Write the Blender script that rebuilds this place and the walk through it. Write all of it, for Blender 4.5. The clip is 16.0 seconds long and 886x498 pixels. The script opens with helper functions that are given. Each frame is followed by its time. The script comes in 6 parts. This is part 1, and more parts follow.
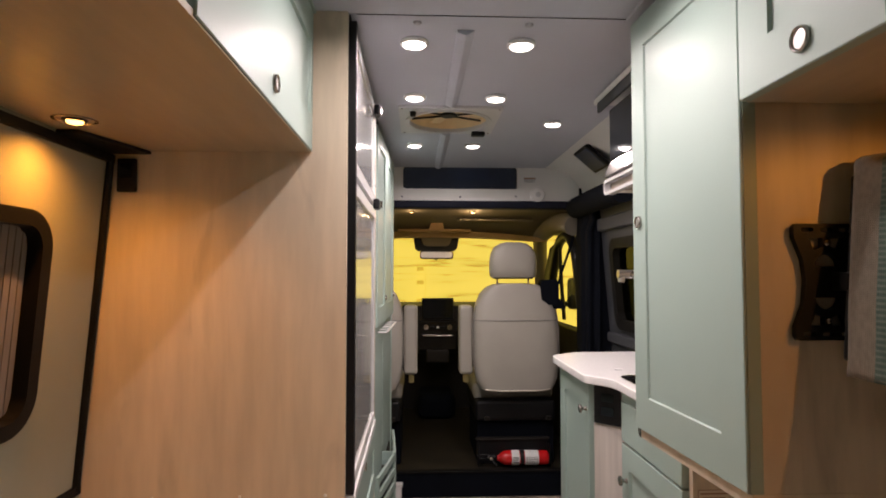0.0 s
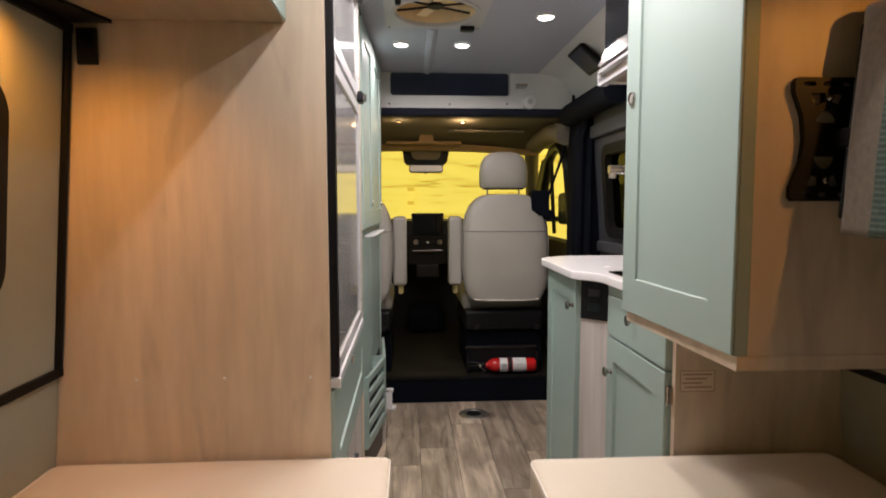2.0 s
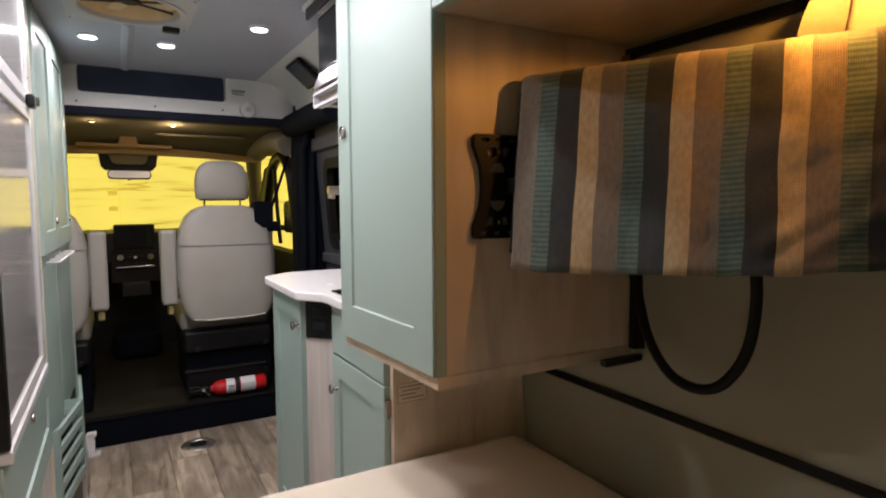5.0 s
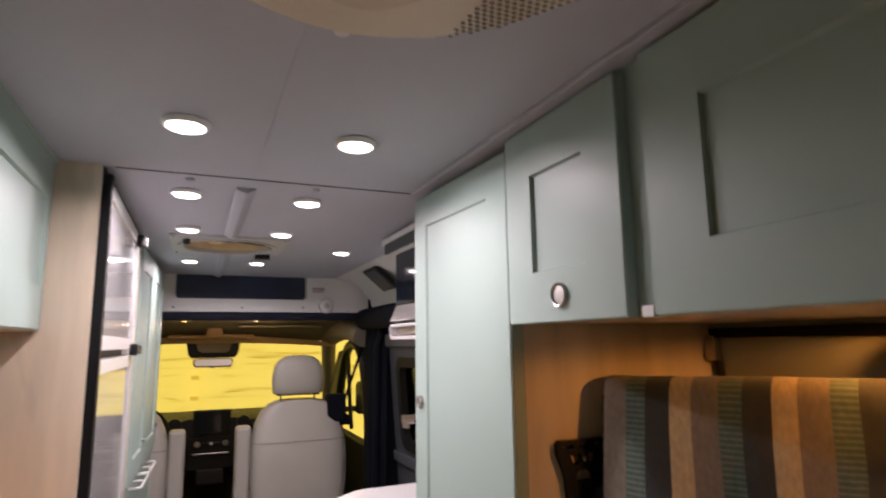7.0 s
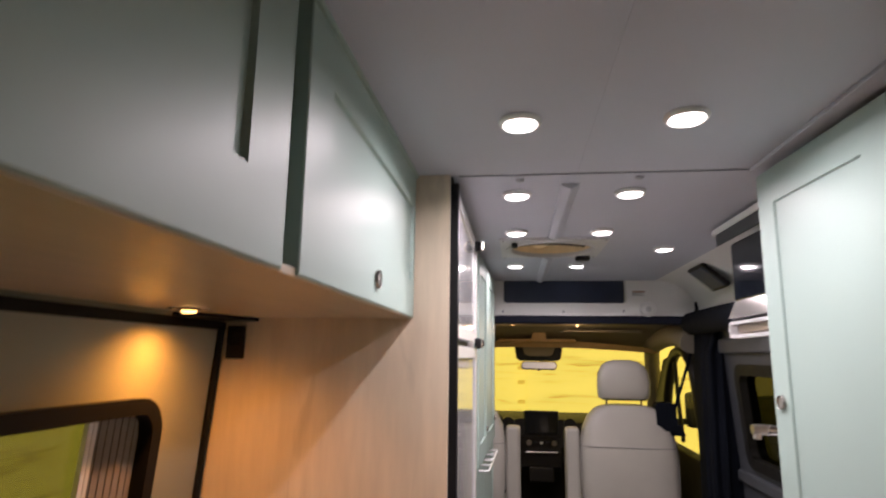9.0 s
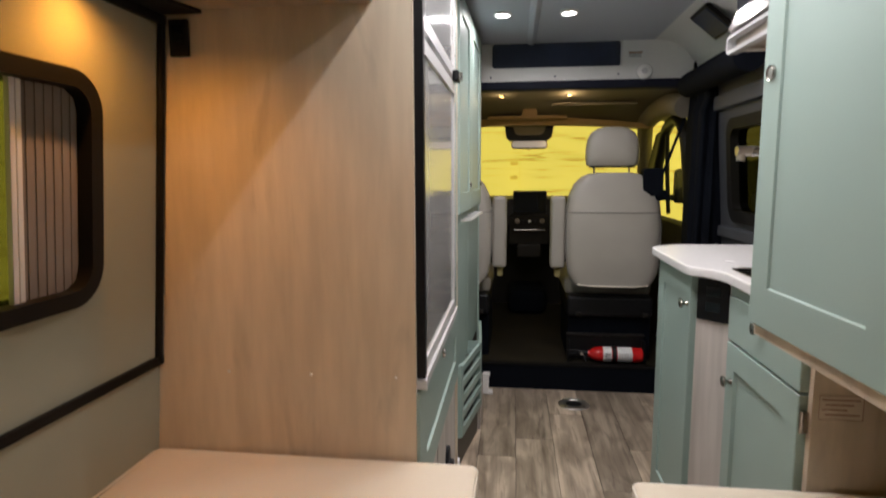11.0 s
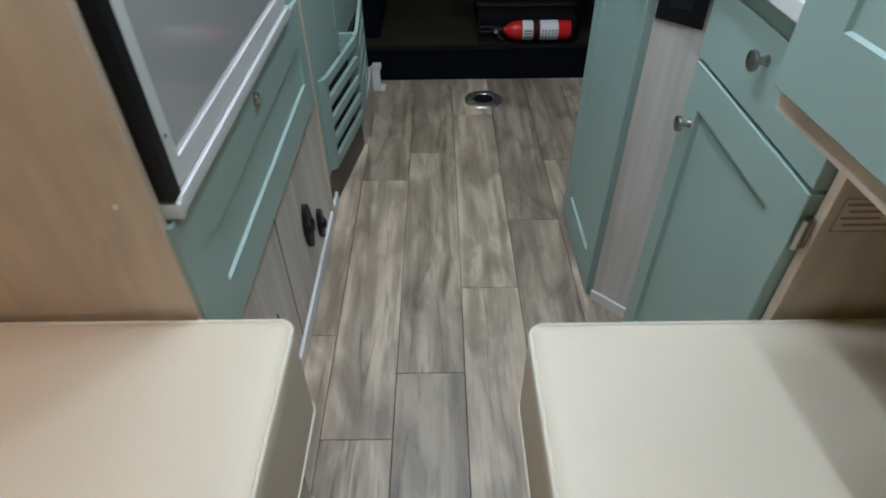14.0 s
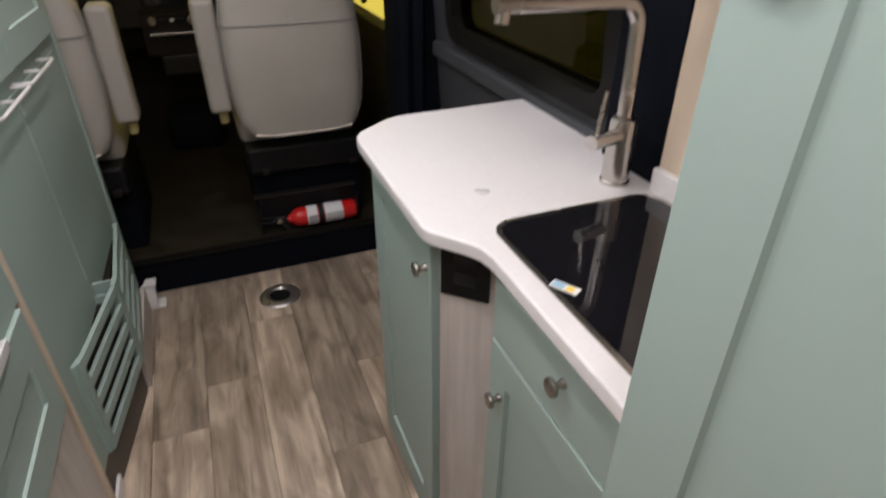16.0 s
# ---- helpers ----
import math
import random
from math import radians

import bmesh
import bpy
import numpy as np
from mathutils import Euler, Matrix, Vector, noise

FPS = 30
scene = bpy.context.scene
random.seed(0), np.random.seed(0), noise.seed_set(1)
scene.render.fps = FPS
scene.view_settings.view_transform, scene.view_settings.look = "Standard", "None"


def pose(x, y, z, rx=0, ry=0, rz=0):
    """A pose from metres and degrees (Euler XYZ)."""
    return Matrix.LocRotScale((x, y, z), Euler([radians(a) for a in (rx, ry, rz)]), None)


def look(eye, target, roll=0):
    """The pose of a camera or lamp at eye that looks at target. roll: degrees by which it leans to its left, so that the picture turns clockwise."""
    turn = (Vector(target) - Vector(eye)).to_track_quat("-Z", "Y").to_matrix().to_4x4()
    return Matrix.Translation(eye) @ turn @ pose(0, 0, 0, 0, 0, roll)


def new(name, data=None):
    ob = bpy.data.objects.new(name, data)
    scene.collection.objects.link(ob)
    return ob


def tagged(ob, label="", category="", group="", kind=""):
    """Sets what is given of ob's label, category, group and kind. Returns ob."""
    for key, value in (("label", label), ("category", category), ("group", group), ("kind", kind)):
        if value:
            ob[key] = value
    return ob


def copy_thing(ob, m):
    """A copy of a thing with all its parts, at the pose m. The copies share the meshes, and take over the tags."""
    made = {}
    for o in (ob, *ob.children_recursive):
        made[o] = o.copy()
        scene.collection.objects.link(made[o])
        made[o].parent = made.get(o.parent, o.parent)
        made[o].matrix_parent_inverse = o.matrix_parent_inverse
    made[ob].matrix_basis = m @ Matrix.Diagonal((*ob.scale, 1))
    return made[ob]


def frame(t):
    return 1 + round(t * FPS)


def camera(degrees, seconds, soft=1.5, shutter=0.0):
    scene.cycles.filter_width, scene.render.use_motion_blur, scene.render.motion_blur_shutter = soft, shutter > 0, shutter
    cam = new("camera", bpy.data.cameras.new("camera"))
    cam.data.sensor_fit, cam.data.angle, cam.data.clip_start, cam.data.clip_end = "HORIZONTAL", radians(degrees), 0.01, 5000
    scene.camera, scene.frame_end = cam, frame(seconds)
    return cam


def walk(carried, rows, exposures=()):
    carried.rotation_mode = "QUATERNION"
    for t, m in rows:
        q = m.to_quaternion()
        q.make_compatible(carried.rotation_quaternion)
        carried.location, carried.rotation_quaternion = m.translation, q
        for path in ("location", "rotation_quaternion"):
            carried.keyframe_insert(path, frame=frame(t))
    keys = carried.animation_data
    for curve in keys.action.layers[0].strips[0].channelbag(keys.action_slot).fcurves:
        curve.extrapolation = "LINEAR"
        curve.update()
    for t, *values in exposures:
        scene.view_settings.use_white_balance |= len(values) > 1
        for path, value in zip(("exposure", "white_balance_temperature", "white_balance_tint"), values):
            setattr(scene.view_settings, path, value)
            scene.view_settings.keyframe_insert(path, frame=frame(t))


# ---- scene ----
cam = camera(74.8, 16.0, soft=1.8, shutter=0.4)
PATH = [
    (0, (0.017, -0.028, 1.266), (0.106, 1.968, 1.354), 0.0),
    (0.5, (0.024, -0.019, 1.244), (0.118, 1.978, 1.305), -0.0),
    (1, (0.029, -0.015, 1.217), (0.126, 1.983, 1.226), 0.0),
    (1.5, (0.029, -0.001, 1.186), (0.131, 1.995, 1.116), 0.0),
    (2, (0.037, 0.015, 1.154), (0.152, 2.006, 1.0), -0.1),
    (2.5, (0.032, 0.014, 1.129), (0.221, 1.99, 0.891), -0.0),
    (3, (0.045, 0.018, 1.108), (0.376, 1.967, 0.806), -0.5),
    (3.5, (0.053, 0.013, 1.113), (0.6, 1.909, 0.786), -0.5),
    (3.7, (0.062, 0.006, 1.122), (0.688, 1.877, 0.793), -0.6),
    (5.8, (0.066, 0.005, 1.326), (1.111, 1.711, 1.342), -0.9),
    (6, (0.065, 0.012, 1.356), (1.09, 1.729, 1.424), -0.9),
    (6.5, (0.062, 0.014, 1.446), (0.998, 1.769, 1.657), -0.7),
    (7, (0.048, 0.006, 1.525), (0.817, 1.825, 1.841), -0.8),
    (7.5, (0.021, -0.009, 1.566), (0.548, 1.878, 1.966), -0.6),
    (8, (-0.003, -0.003, 1.571), (0.231, 1.933, 2.013), -0.1),
    (8.5, (-0.016, -0.014, 1.558), (-0.058, 1.939, 1.988), 0.3),
    (9, (0.004, 0.021, 1.474), (-0.245, 1.972, 1.833), 0.8),
    (9.2, (0.01, 0.037, 1.436), (-0.301, 1.988, 1.747), 1.1),
    (11.3, (0.068, 0.129, 1.161), (-0.135, 2.087, 0.804), -0.4),
    (11.5, (0.07, 0.125, 1.132), (-0.084, 2.073, 0.705), -0.5),
    (12, (0.082, 0.144, 1.08), (0.039, 2.045, 0.461), -0.6),
    (12.5, (0.153, 0.335, 1.057), (0.178, 2.153, 0.223), -0.5),
    (13, (0.163, 0.446, 1.18), (0.204, 2.146, 0.126), -0.5),
    (13.5, (0.156, 0.584, 1.18), (0.177, 2.176, -0.03), -0.5),
    (14, (0.198, 0.788, 1.172), (0.2, 2.294, -0.144), -0.7),
    (14.5, (0.247, 0.935, 1.164), (0.28, 2.404, -0.193), -0.8),
    (15, (0.28, 1.036, 1.225), (0.43, 2.529, -0.098), -0.6),
    (15.5, (0.303, 1.086, 1.304), (0.688, 2.624, 0.084), 0.5),
    (16, (0.284, 1.094, 1.411), (0.922, 2.671, 0.359), 0.3),
]
EXPOSURES = [(0, -0.22, 6350, 20), (1, -0.15, 6400, 21), (2, -0.15, 6100, 15), (2.5, -0.12, 5850, 10), (3.5, -0.12, 5300, 0), (6, -0.06, 6100, 25), (7, -0.2, 6050, 26), (8, -0.06, 6050, 25), (9, -0.15, 5950, 22),
             (11.5, -0.35, 5800, 6), (12, -0.33, 5400, 0), (12.5, -0.41, 4850, -6), (13.5, -0.43, 4850, -5), (14.5, -0.42, 5000, 0), (15, -0.35, 5200, 2), (16, -0.5, 5900, 14)]
walk(cam, [(t, look(eye, target, roll)) for t, eye, target, roll in PATH], EXPOSURES)

# ---- world: a workshop hung with yellow sheeting round the parked van ----
world = bpy.data.worlds.new("world")
scene.world = world
world.use_nodes = True
world.node_tree.nodes["Background"].inputs[0].default_value = (1.0, 0.82, 0.38, 1)
world.node_tree.nodes["Background"].inputs[1].default_value = 0.35

PUCK_WATTS = 3.55
CEIL = 1.90
PUCKS = [(0.014, 1.035), (0.307, 1.035), (0.008, 1.525), (0.301, 1.525), (0.007, 2.007), (0.297, 2.007),
         (0.003, 2.77), (0.287, 2.77), (0.581, 2.345)]
AMBER = [(-0.622, 1.072, 1.56), (0.931, 0.436, 1.558)]


def lamp(name, kind, m, watts, colour, size=0.05, **more):
    data = bpy.data.lights.new(name, kind)
    data.energy, data.color = watts, colour
    if kind == "AREA":
        data.shape, data.size, data.spread = "DISK", size, radians(more.get("spread", 180))
    else:
        data.shadow_soft_size = size
    if kind == "SPOT":
        data.spot_size, data.spot_blend = radians(more.get("cone", 120)), more.get("blend", 1.0)
    ob = new(name, data)
    ob.matrix_world = m
    return ob


for px, py in PUCKS:
    lamp("puck_light", "AREA", pose(px, py, CEIL - 0.0185), PUCK_WATTS, (1.0, 0.885, 0.80), 0.036, spread=167)
for (ax, ay, az), watts, cone in zip(AMBER, (13.5, 4.6), (156, 178)):
    lamp("amber_light", "SPOT", pose(ax, ay, az - 0.016), watts, (1.0, 0.385, 0.05), 0.009, cone=cone, blend=1.0 if cone < 160 else 0.2)
for dx, watts in ((0.373, 1.5), (-0.02, 0.45)):
    lamp("dome_light", "POINT", pose(dx, 3.654, 1.640), watts, (1.0, 0.66, 0.30), 0.010)


# ---- materials ----
def material(name, colour, rough=0.5, metal=0.0, spread=0.08, scale=6.0, bump=0.0, bump_scale=300.0, stretch=(1, 1, 1),
             stain=0.0, coat=0.0, per_object=0.0, sheen=0.0, spec=0.5):
    """A painted, woven or moulded surface: large soft variation, fine grain, bump and roughness wear."""
    m = bpy.data.materials.new(name)
    m.use_nodes = True
    n, l = m.node_tree.nodes, m.node_tree.links
    b = n["Principled BSDF"]
    b.inputs["Metallic"].default_value = metal
    b.inputs["Coat Weight"].default_value = coat
    b.inputs["Specular IOR Level"].default_value = spec
    b.inputs["Sheen Weight"].default_value = sheen
    co = n.new("ShaderNodeTexCoord")
    mp = n.new("ShaderNodeMapping")
    mp.inputs["Scale"].default_value = stretch
    l.new(co.outputs["Object"], mp.inputs["Vector"])
    big = n.new("ShaderNodeTexNoise")
    big.inputs["Scale"].default_value, big.inputs["Detail"].default_value = scale, 6
    l.new(mp.outputs[0], big.inputs["Vector"])
    ramp = n.new("ShaderNodeValToRGB")
    lo, hi = [c * (1 - spread) for c in colour], [min(1, c * (1 + spread)) for c in colour]
    ramp.color_ramp.elements[0].color, ramp.color_ramp.elements[0].position = (*lo, 1), 0.3
    ramp.color_ramp.elements[1].color, ramp.color_ramp.elements[1].position = (*hi, 1), 0.7
    l.new(big.outputs[0], ramp.inputs[0])
    out = ramp.outputs[0]
    if stain:
        st = n.new("ShaderNodeTexNoise")
        st.inputs["Scale"].default_value, st.inputs["Detail"].default_value = scale * 0.35, 3
        l.new(co.outputs["Object"], st.inputs["Vector"])
        r2 = n.new("ShaderNodeMapRange")
        r2.inputs[1].default_value, r2.inputs[2].default_value, r2.inputs[3].default_value = 0.45, 0.7, 0.0
        r2.inputs[4].default_value = stain
        l.new(st.outputs[0], r2.inputs[0])
        mx = n.new("ShaderNodeMixRGB")
        mx.inputs[2].default_value = (*[c * 0.55 for c in colour], 1)
        l.new(r2.outputs[0], mx.inputs[0])
        l.new(out, mx.inputs[1])
        out = mx.outputs[0]
    if per_object:
        info = n.new("ShaderNodeObjectInfo")
        hs = n.new("ShaderNodeHueSaturation")
        mr = n.new("ShaderNodeMapRange")
        mr.inputs[3].default_value, mr.inputs[4].default_value = 1 - per_object, 1 + per_object
        l.new(info.outputs["Random"], mr.inputs[0])
        l.new(mr.outputs[0], hs.inputs["Value"])
        l.new(out, hs.inputs["Color"])
        out = hs.outputs[0]
    l.new(out, b.inputs["Base Color"])
    rr = n.new("ShaderNodeMapRange")
    rr.inputs[3].default_value, rr.inputs[4].default_value = max(0.02, rough * 0.85), min(1, rough * 1.15)
    l.new(big.outputs[0], rr.inputs[0])
    l.new(rr.outputs[0], b.inputs["Roughness"])
    if bump:
        fine = n.new("ShaderNodeTexNoise")
        fine.inputs["Scale"].default_value, fine.inputs["Detail"].default_value = bump_scale, 3
        l.new(mp.outputs[0], fine.inputs["Vector"])
        bp = n.new("ShaderNodeBump")
        bp.inputs["Strength"].default_value, bp.inputs["Distance"].default_value = bump, 0.002
        l.new(fine.outputs[0], bp.inputs["Height"])
        l.new(bp.outputs[0], b.inputs["Normal"])
    return m


def wood(name, dark, light, scale=5.0, stretch=(1, 1, 0.07), rough=0.42, knots=0.35, per_object=0.0, contrast=(0.32, 0.68), shift=False, twist=1.4, crack=None, grain=0.14):
    """Wood-print laminate: broad figure, fine grain lines and darker mineral streaks, along one axis."""
    m = bpy.data.materials.new(name)
    m.use_nodes = True
    n, l = m.node_tree.nodes, m.node_tree.links
    b = n["Principled BSDF"]
    co = n.new("ShaderNodeTexCoord")
    mp = n.new("ShaderNodeMapping")
    mp.inputs["Scale"].default_value = stretch
    src = co.outputs["Object"]
    info = n.new("ShaderNodeObjectInfo")
    if shift:
        mul = n.new("ShaderNodeVectorMath")
        mul.operation = "SCALE"
        mul.inputs[0].default_value = (37, 53, 71)
        l.new(info.outputs["Random"], mul.inputs["Scale"])
        add = n.new("ShaderNodeVectorMath")
        l.new(src, add.inputs[0])
        l.new(mul.outputs[0], add.inputs[1])
        src = add.outputs[0]
    l.new(src, mp.inputs["Vector"])
    a = n.new("ShaderNodeTexNoise")
    a.inputs["Scale"].default_value, a.inputs["Detail"].default_value, a.inputs["Distortion"].default_value = scale, 8, twist
    l.new(mp.outputs[0], a.inputs["Vector"])
    ramp = n.new("ShaderNodeValToRGB")
    e = ramp.color_ramp.elements
    e[0].color, e[0].position, e[1].color, e[1].position = (*dark, 1), contrast[0], (*light, 1), contrast[1]
    l.new(a.outputs[0], ramp.inputs[0])
    g = n.new("ShaderNodeTexNoise")
    g.inputs["Scale"].default_value, g.inputs["Detail"].default_value = scale * 9, 4
    l.new(mp.outputs[0], g.inputs["Vector"])
    gm = n.new("ShaderNodeMapRange")
    gm.inputs[1].default_value, gm.inputs[2].default_value, gm.inputs[3].default_value, gm.inputs[4].default_value = 0.35, 0.7, 1 - grain, 1 + grain * 0.4
    l.new(g.outputs[0], gm.inputs[0])
    mul2 = n.new("ShaderNodeMixRGB")
    mul2.blend_type, mul2.inputs[0].default_value = "MULTIPLY", 1.0
    l.new(ramp.outputs[0], mul2.inputs[1])
    l.new(gm.outputs[0], mul2.inputs[2])
    k = n.new("ShaderNodeTexNoise")
    k.inputs["Scale"].default_value, k.inputs["Detail"].default_value, k.inputs["Distortion"].default_value = scale * 2.2, 6, 0.5
    mk = n.new("ShaderNodeMapping")
    mk.inputs["Scale"].default_value = crack or stretch
    l.new(src, mk.inputs["Vector"])
    l.new(mk.outputs[0], k.inputs["Vector"])
    km = n.new("ShaderNodeMapRange")
    km.inputs[1].default_value, km.inputs[2].default_value, km.inputs[3].default_value, km.inputs[4].default_value = 0.57, 0.72, 0.0, knots
    l.new(k.outputs[0], km.inputs[0])
    mx = n.new("ShaderNodeMixRGB")
    mx.inputs[2].default_value = (*[c * 0.42 for c in dark], 1)
    l.new(km.outputs[0], mx.inputs[0])
    l.new(mul2.outputs[0], mx.inputs[1])
    out = mx.outputs[0]
    if per_object:
        hs = n.new("ShaderNodeHueSaturation")
        mr = n.new("ShaderNodeMapRange")
        mr.inputs[3].default_value, mr.inputs[4].default_value = 1 - per_object, 1 + per_object
        l.new(info.outputs["Random"], mr.inputs[0])
        l.new(mr.outputs[0], hs.inputs["Value"])
        l.new(out, hs.inputs["Color"])
        out = hs.outputs[0]
    l.new(out, b.inputs["Base Color"])
    rm = n.new("ShaderNodeMapRange")
    rm.inputs[3].default_value, rm.inputs[4].default_value = rough * 0.8, rough * 1.25
    l.new(a.outputs[0], rm.inputs[0])
    l.new(rm.outputs[0], b.inputs["Roughness"])
    bp = n.new("ShaderNodeBump")
    bp.inputs["Strength"].default_value, bp.inputs["Distance"].default_value = 0.12, 0.001
    l.new(g.outputs[0], bp.inputs["Height"])
    l.new(bp.outputs[0], b.inputs["Normal"])
    return m


def glowing(name, colour, strength):
    m = bpy.data.materials.new(name)
    m.use_nodes = True
    b = m.node_tree.nodes["Principled BSDF"]
    b.inputs["Base Color"].default_value = (*colour, 1)
    b.inputs["Emission Color"].default_value = (*colour, 1)
    b.inputs["Emission Strength"].default_value = strength
    return m


def glass(name, colour, rough=0.0):
    m = bpy.data.materials.new(name)
    m.use_nodes = True
    n, l = m.node_tree.nodes, m.node_tree.links
    n.remove(n["Principled BSDF"])
    t, g, mix = n.new("ShaderNodeBsdfTransparent"), n.new("ShaderNodeBsdfGlossy"), n.new("ShaderNodeMixShader")
    t.inputs[0].default_value = (*colour, 1)
    g.inputs["Roughness"].default_value = rough
    mix.inputs[0].default_value = 0.07
    l.new(t.outputs[0], mix.inputs[1])
    l.new(g.outputs[0], mix.inputs[2])
    l.new(mix.outputs[0], n["Material Output"].inputs[0])
    return m


SAGE = material("sage_paint", (0.325, 0.42, 0.385), 0.42, spread=0.03, scale=3, bump=0.07, bump_scale=180, stain=0.05, spec=0.36)
MAPLE = wood("maple_laminate", (0.57, 0.468, 0.352), (0.745, 0.638, 0.50), scale=3.0, stretch=(1, 1, 0.14), knots=0.34, contrast=(0.15, 0.80), twist=0.9, crack=(2.2, 2.2, 0.5), grain=0.12)
# Maple with grain along y; the underside's shade is put into its colour.
MAPLE_SHADED = wood("maple_laminate_shaded", (0.36, 0.275, 0.175), (0.48, 0.385, 0.26), scale=3.0, stretch=(1, 0.14, 1), rough=0.32, knots=0.16, contrast=(0.1, 0.85), twist=0.7, crack=(2.2, 0.5, 2.2), grain=0.10)
PALE = wood("whitewashed_laminate", (0.50, 0.45, 0.41), (0.68, 0.63, 0.59), scale=6.0, stretch=(1, 1, 0.06), knots=0.12)


def plank_vinyl():
    """Grey oak print: narrow strips of differing tone in each plank, soft cloudy figure, long dark pores; every plank its own cut."""
    m = bpy.data.materials.new("grey_oak_vinyl")
    m.use_nodes = True
    n, l = m.node_tree.nodes, m.node_tree.links
    b = n["Principled BSDF"]
    co, info = n.new("ShaderNodeTexCoord"), n.new("ShaderNodeObjectInfo")
    mul, add = n.new("ShaderNodeVectorMath"), n.new("ShaderNodeVectorMath")
    mul.operation = "SCALE"
    mul.inputs[0].default_value = (37, 53, 71)
    l.new(info.outputs["Random"], mul.inputs["Scale"])
    l.new(co.outputs["Object"], add.inputs[0])
    l.new(mul.outputs[0], add.inputs[1])

    def grain(stretch, scale, detail, twist, lo, hi, out_lo, out_hi):
        mp, t, r = n.new("ShaderNodeMapping"), n.new("ShaderNodeTexNoise"), n.new("ShaderNodeMapRange")
        mp.inputs["Scale"].default_value = stretch
        t.inputs["Scale"].default_value, t.inputs["Detail"].default_value, t.inputs["Distortion"].default_value = scale, detail, twist
        r.inputs[1].default_value, r.inputs[2].default_value, r.inputs[3].default_value, r.inputs[4].default_value = lo, hi, out_lo, out_hi
        l.new(add.outputs[0], mp.inputs["Vector"])
        l.new(mp.outputs[0], t.inputs["Vector"])
        l.new(t.outputs[0], r.inputs[0])
        return r.outputs[0]

    strips = grain((1, 0.045, 1), 22.0, 1.0, 0.25, 0.41, 0.59, 0.0, 1.0)
    cloud = grain((1, 0.30, 1), 11.0, 8.0, 1.0, 0.32, 0.68, 0.0, 1.0)
    mean = n.new("ShaderNodeMix")
    mean.inputs[0].default_value = 0.68
    l.new(strips, mean.inputs[2])
    l.new(cloud, mean.inputs[3])
    ramp = n.new("ShaderNodeValToRGB")
    e = ramp.color_ramp.elements
    e[0].position, e[0].color, e[1].position, e[1].color = 0.14, (0.205, 0.160, 0.116, 1), 0.84, (0.52, 0.425, 0.322, 1)
    k = e.new(0.5)
    k.color = (0.335, 0.268, 0.200, 1)
    l.new(mean.outputs[0], ramp.inputs[0])
    out = ramp.outputs[0]
    for fac, dark in ((grain((1, 0.11, 1), 22.0, 7.0, 2.0, 0.57, 0.73, 0.0, 0.62), (0.060, 0.046, 0.036)), (grain((1, 0.05, 1), 120.0, 3.0, 0.3, 0.52, 0.74, 0.0, 0.34), (0.085, 0.066, 0.05))):
        mx = n.new("ShaderNodeMixRGB")
        mx.inputs[2].default_value = (*dark, 1)
        l.new(fac, mx.inputs[0])
        l.new(out, mx.inputs[1])
        out = mx.outputs[0]
    hs, mr = n.new("ShaderNodeHueSaturation"), n.new("ShaderNodeMapRange")
    mr.inputs[3].default_value, mr.inputs[4].default_value = 0.74, 1.28
    l.new(info.outputs["Random"], mr.inputs[0])
    l.new(mr.outputs[0], hs.inputs["Value"])
    l.new(out, hs.inputs["Color"])
    l.new(hs.outputs[0], b.inputs["Base Color"])
    rr = n.new("ShaderNodeMapRange")
    rr.inputs[3].default_value, rr.inputs[4].default_value = 0.34, 0.50
    l.new(cloud, rr.inputs[0])
    l.new(rr.outputs[0], b.inputs["Roughness"])
    bp = n.new("ShaderNodeBump")
    bp.inputs["Strength"].default_value, bp.inputs["Distance"].default_value = 0.14, 0.001
    l.new(strips, bp.inputs["Height"])
    l.new(bp.outputs[0], b.inputs["Normal"])
    return m


PLANK = plank_vinyl()
HEADLINER = material("grey_headliner", (0.445, 0.46, 0.53), 0.62, spread=0.04, scale=2.5, bump=0.18, bump_scale=700)
FABRIC = material("cream_wall_fabric", (0.29, 0.285, 0.215), 0.9, spread=0.06, scale=4, bump=0.35, bump_scale=650, sheen=0.1)
WHITE = material("white_moulding", (0.74, 0.73, 0.72), 0.45, spread=0.03, scale=5, bump=0.06, bump_scale=500, stain=0.05)
CREAM = material("cream_vinyl_cushion", (0.63, 0.56, 0.445), 0.46, spread=0.035, scale=4, bump=0.16, bump_scale=420, stain=0.04)
PIPING = material("cream_piping", (0.66, 0.61, 0.52), 0.5, spread=0.03)
SEAT = material("grey_seat_vinyl", (0.345, 0.322, 0.282), 0.50, spread=0.05, scale=5, bump=0.2, bump_scale=500, stain=0.06)
SEAM = material("seat_thread", (0.22, 0.21, 0.20), 0.8, spread=0.05)
BLACK = material("black_plastic", (0.006, 0.006, 0.007), 0.45, spec=0.28, spread=0.15, scale=8, bump=0.12, bump_scale=500)
NAVY = material("black_upholstery", (0.0035, 0.0048, 0.0085), 0.9, spec=0.1, spread=0.25, scale=6, bump=0.3, bump_scale=300)
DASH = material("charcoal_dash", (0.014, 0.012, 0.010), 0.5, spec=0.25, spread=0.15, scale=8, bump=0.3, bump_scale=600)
CARPET = material("dark_cab_mat", (0.021, 0.017, 0.010), 0.55, spec=0.3, spread=0.45, scale=9, bump=0.5, bump_scale=400, stain=0.3)
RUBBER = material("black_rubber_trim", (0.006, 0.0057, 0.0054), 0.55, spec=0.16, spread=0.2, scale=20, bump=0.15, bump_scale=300)
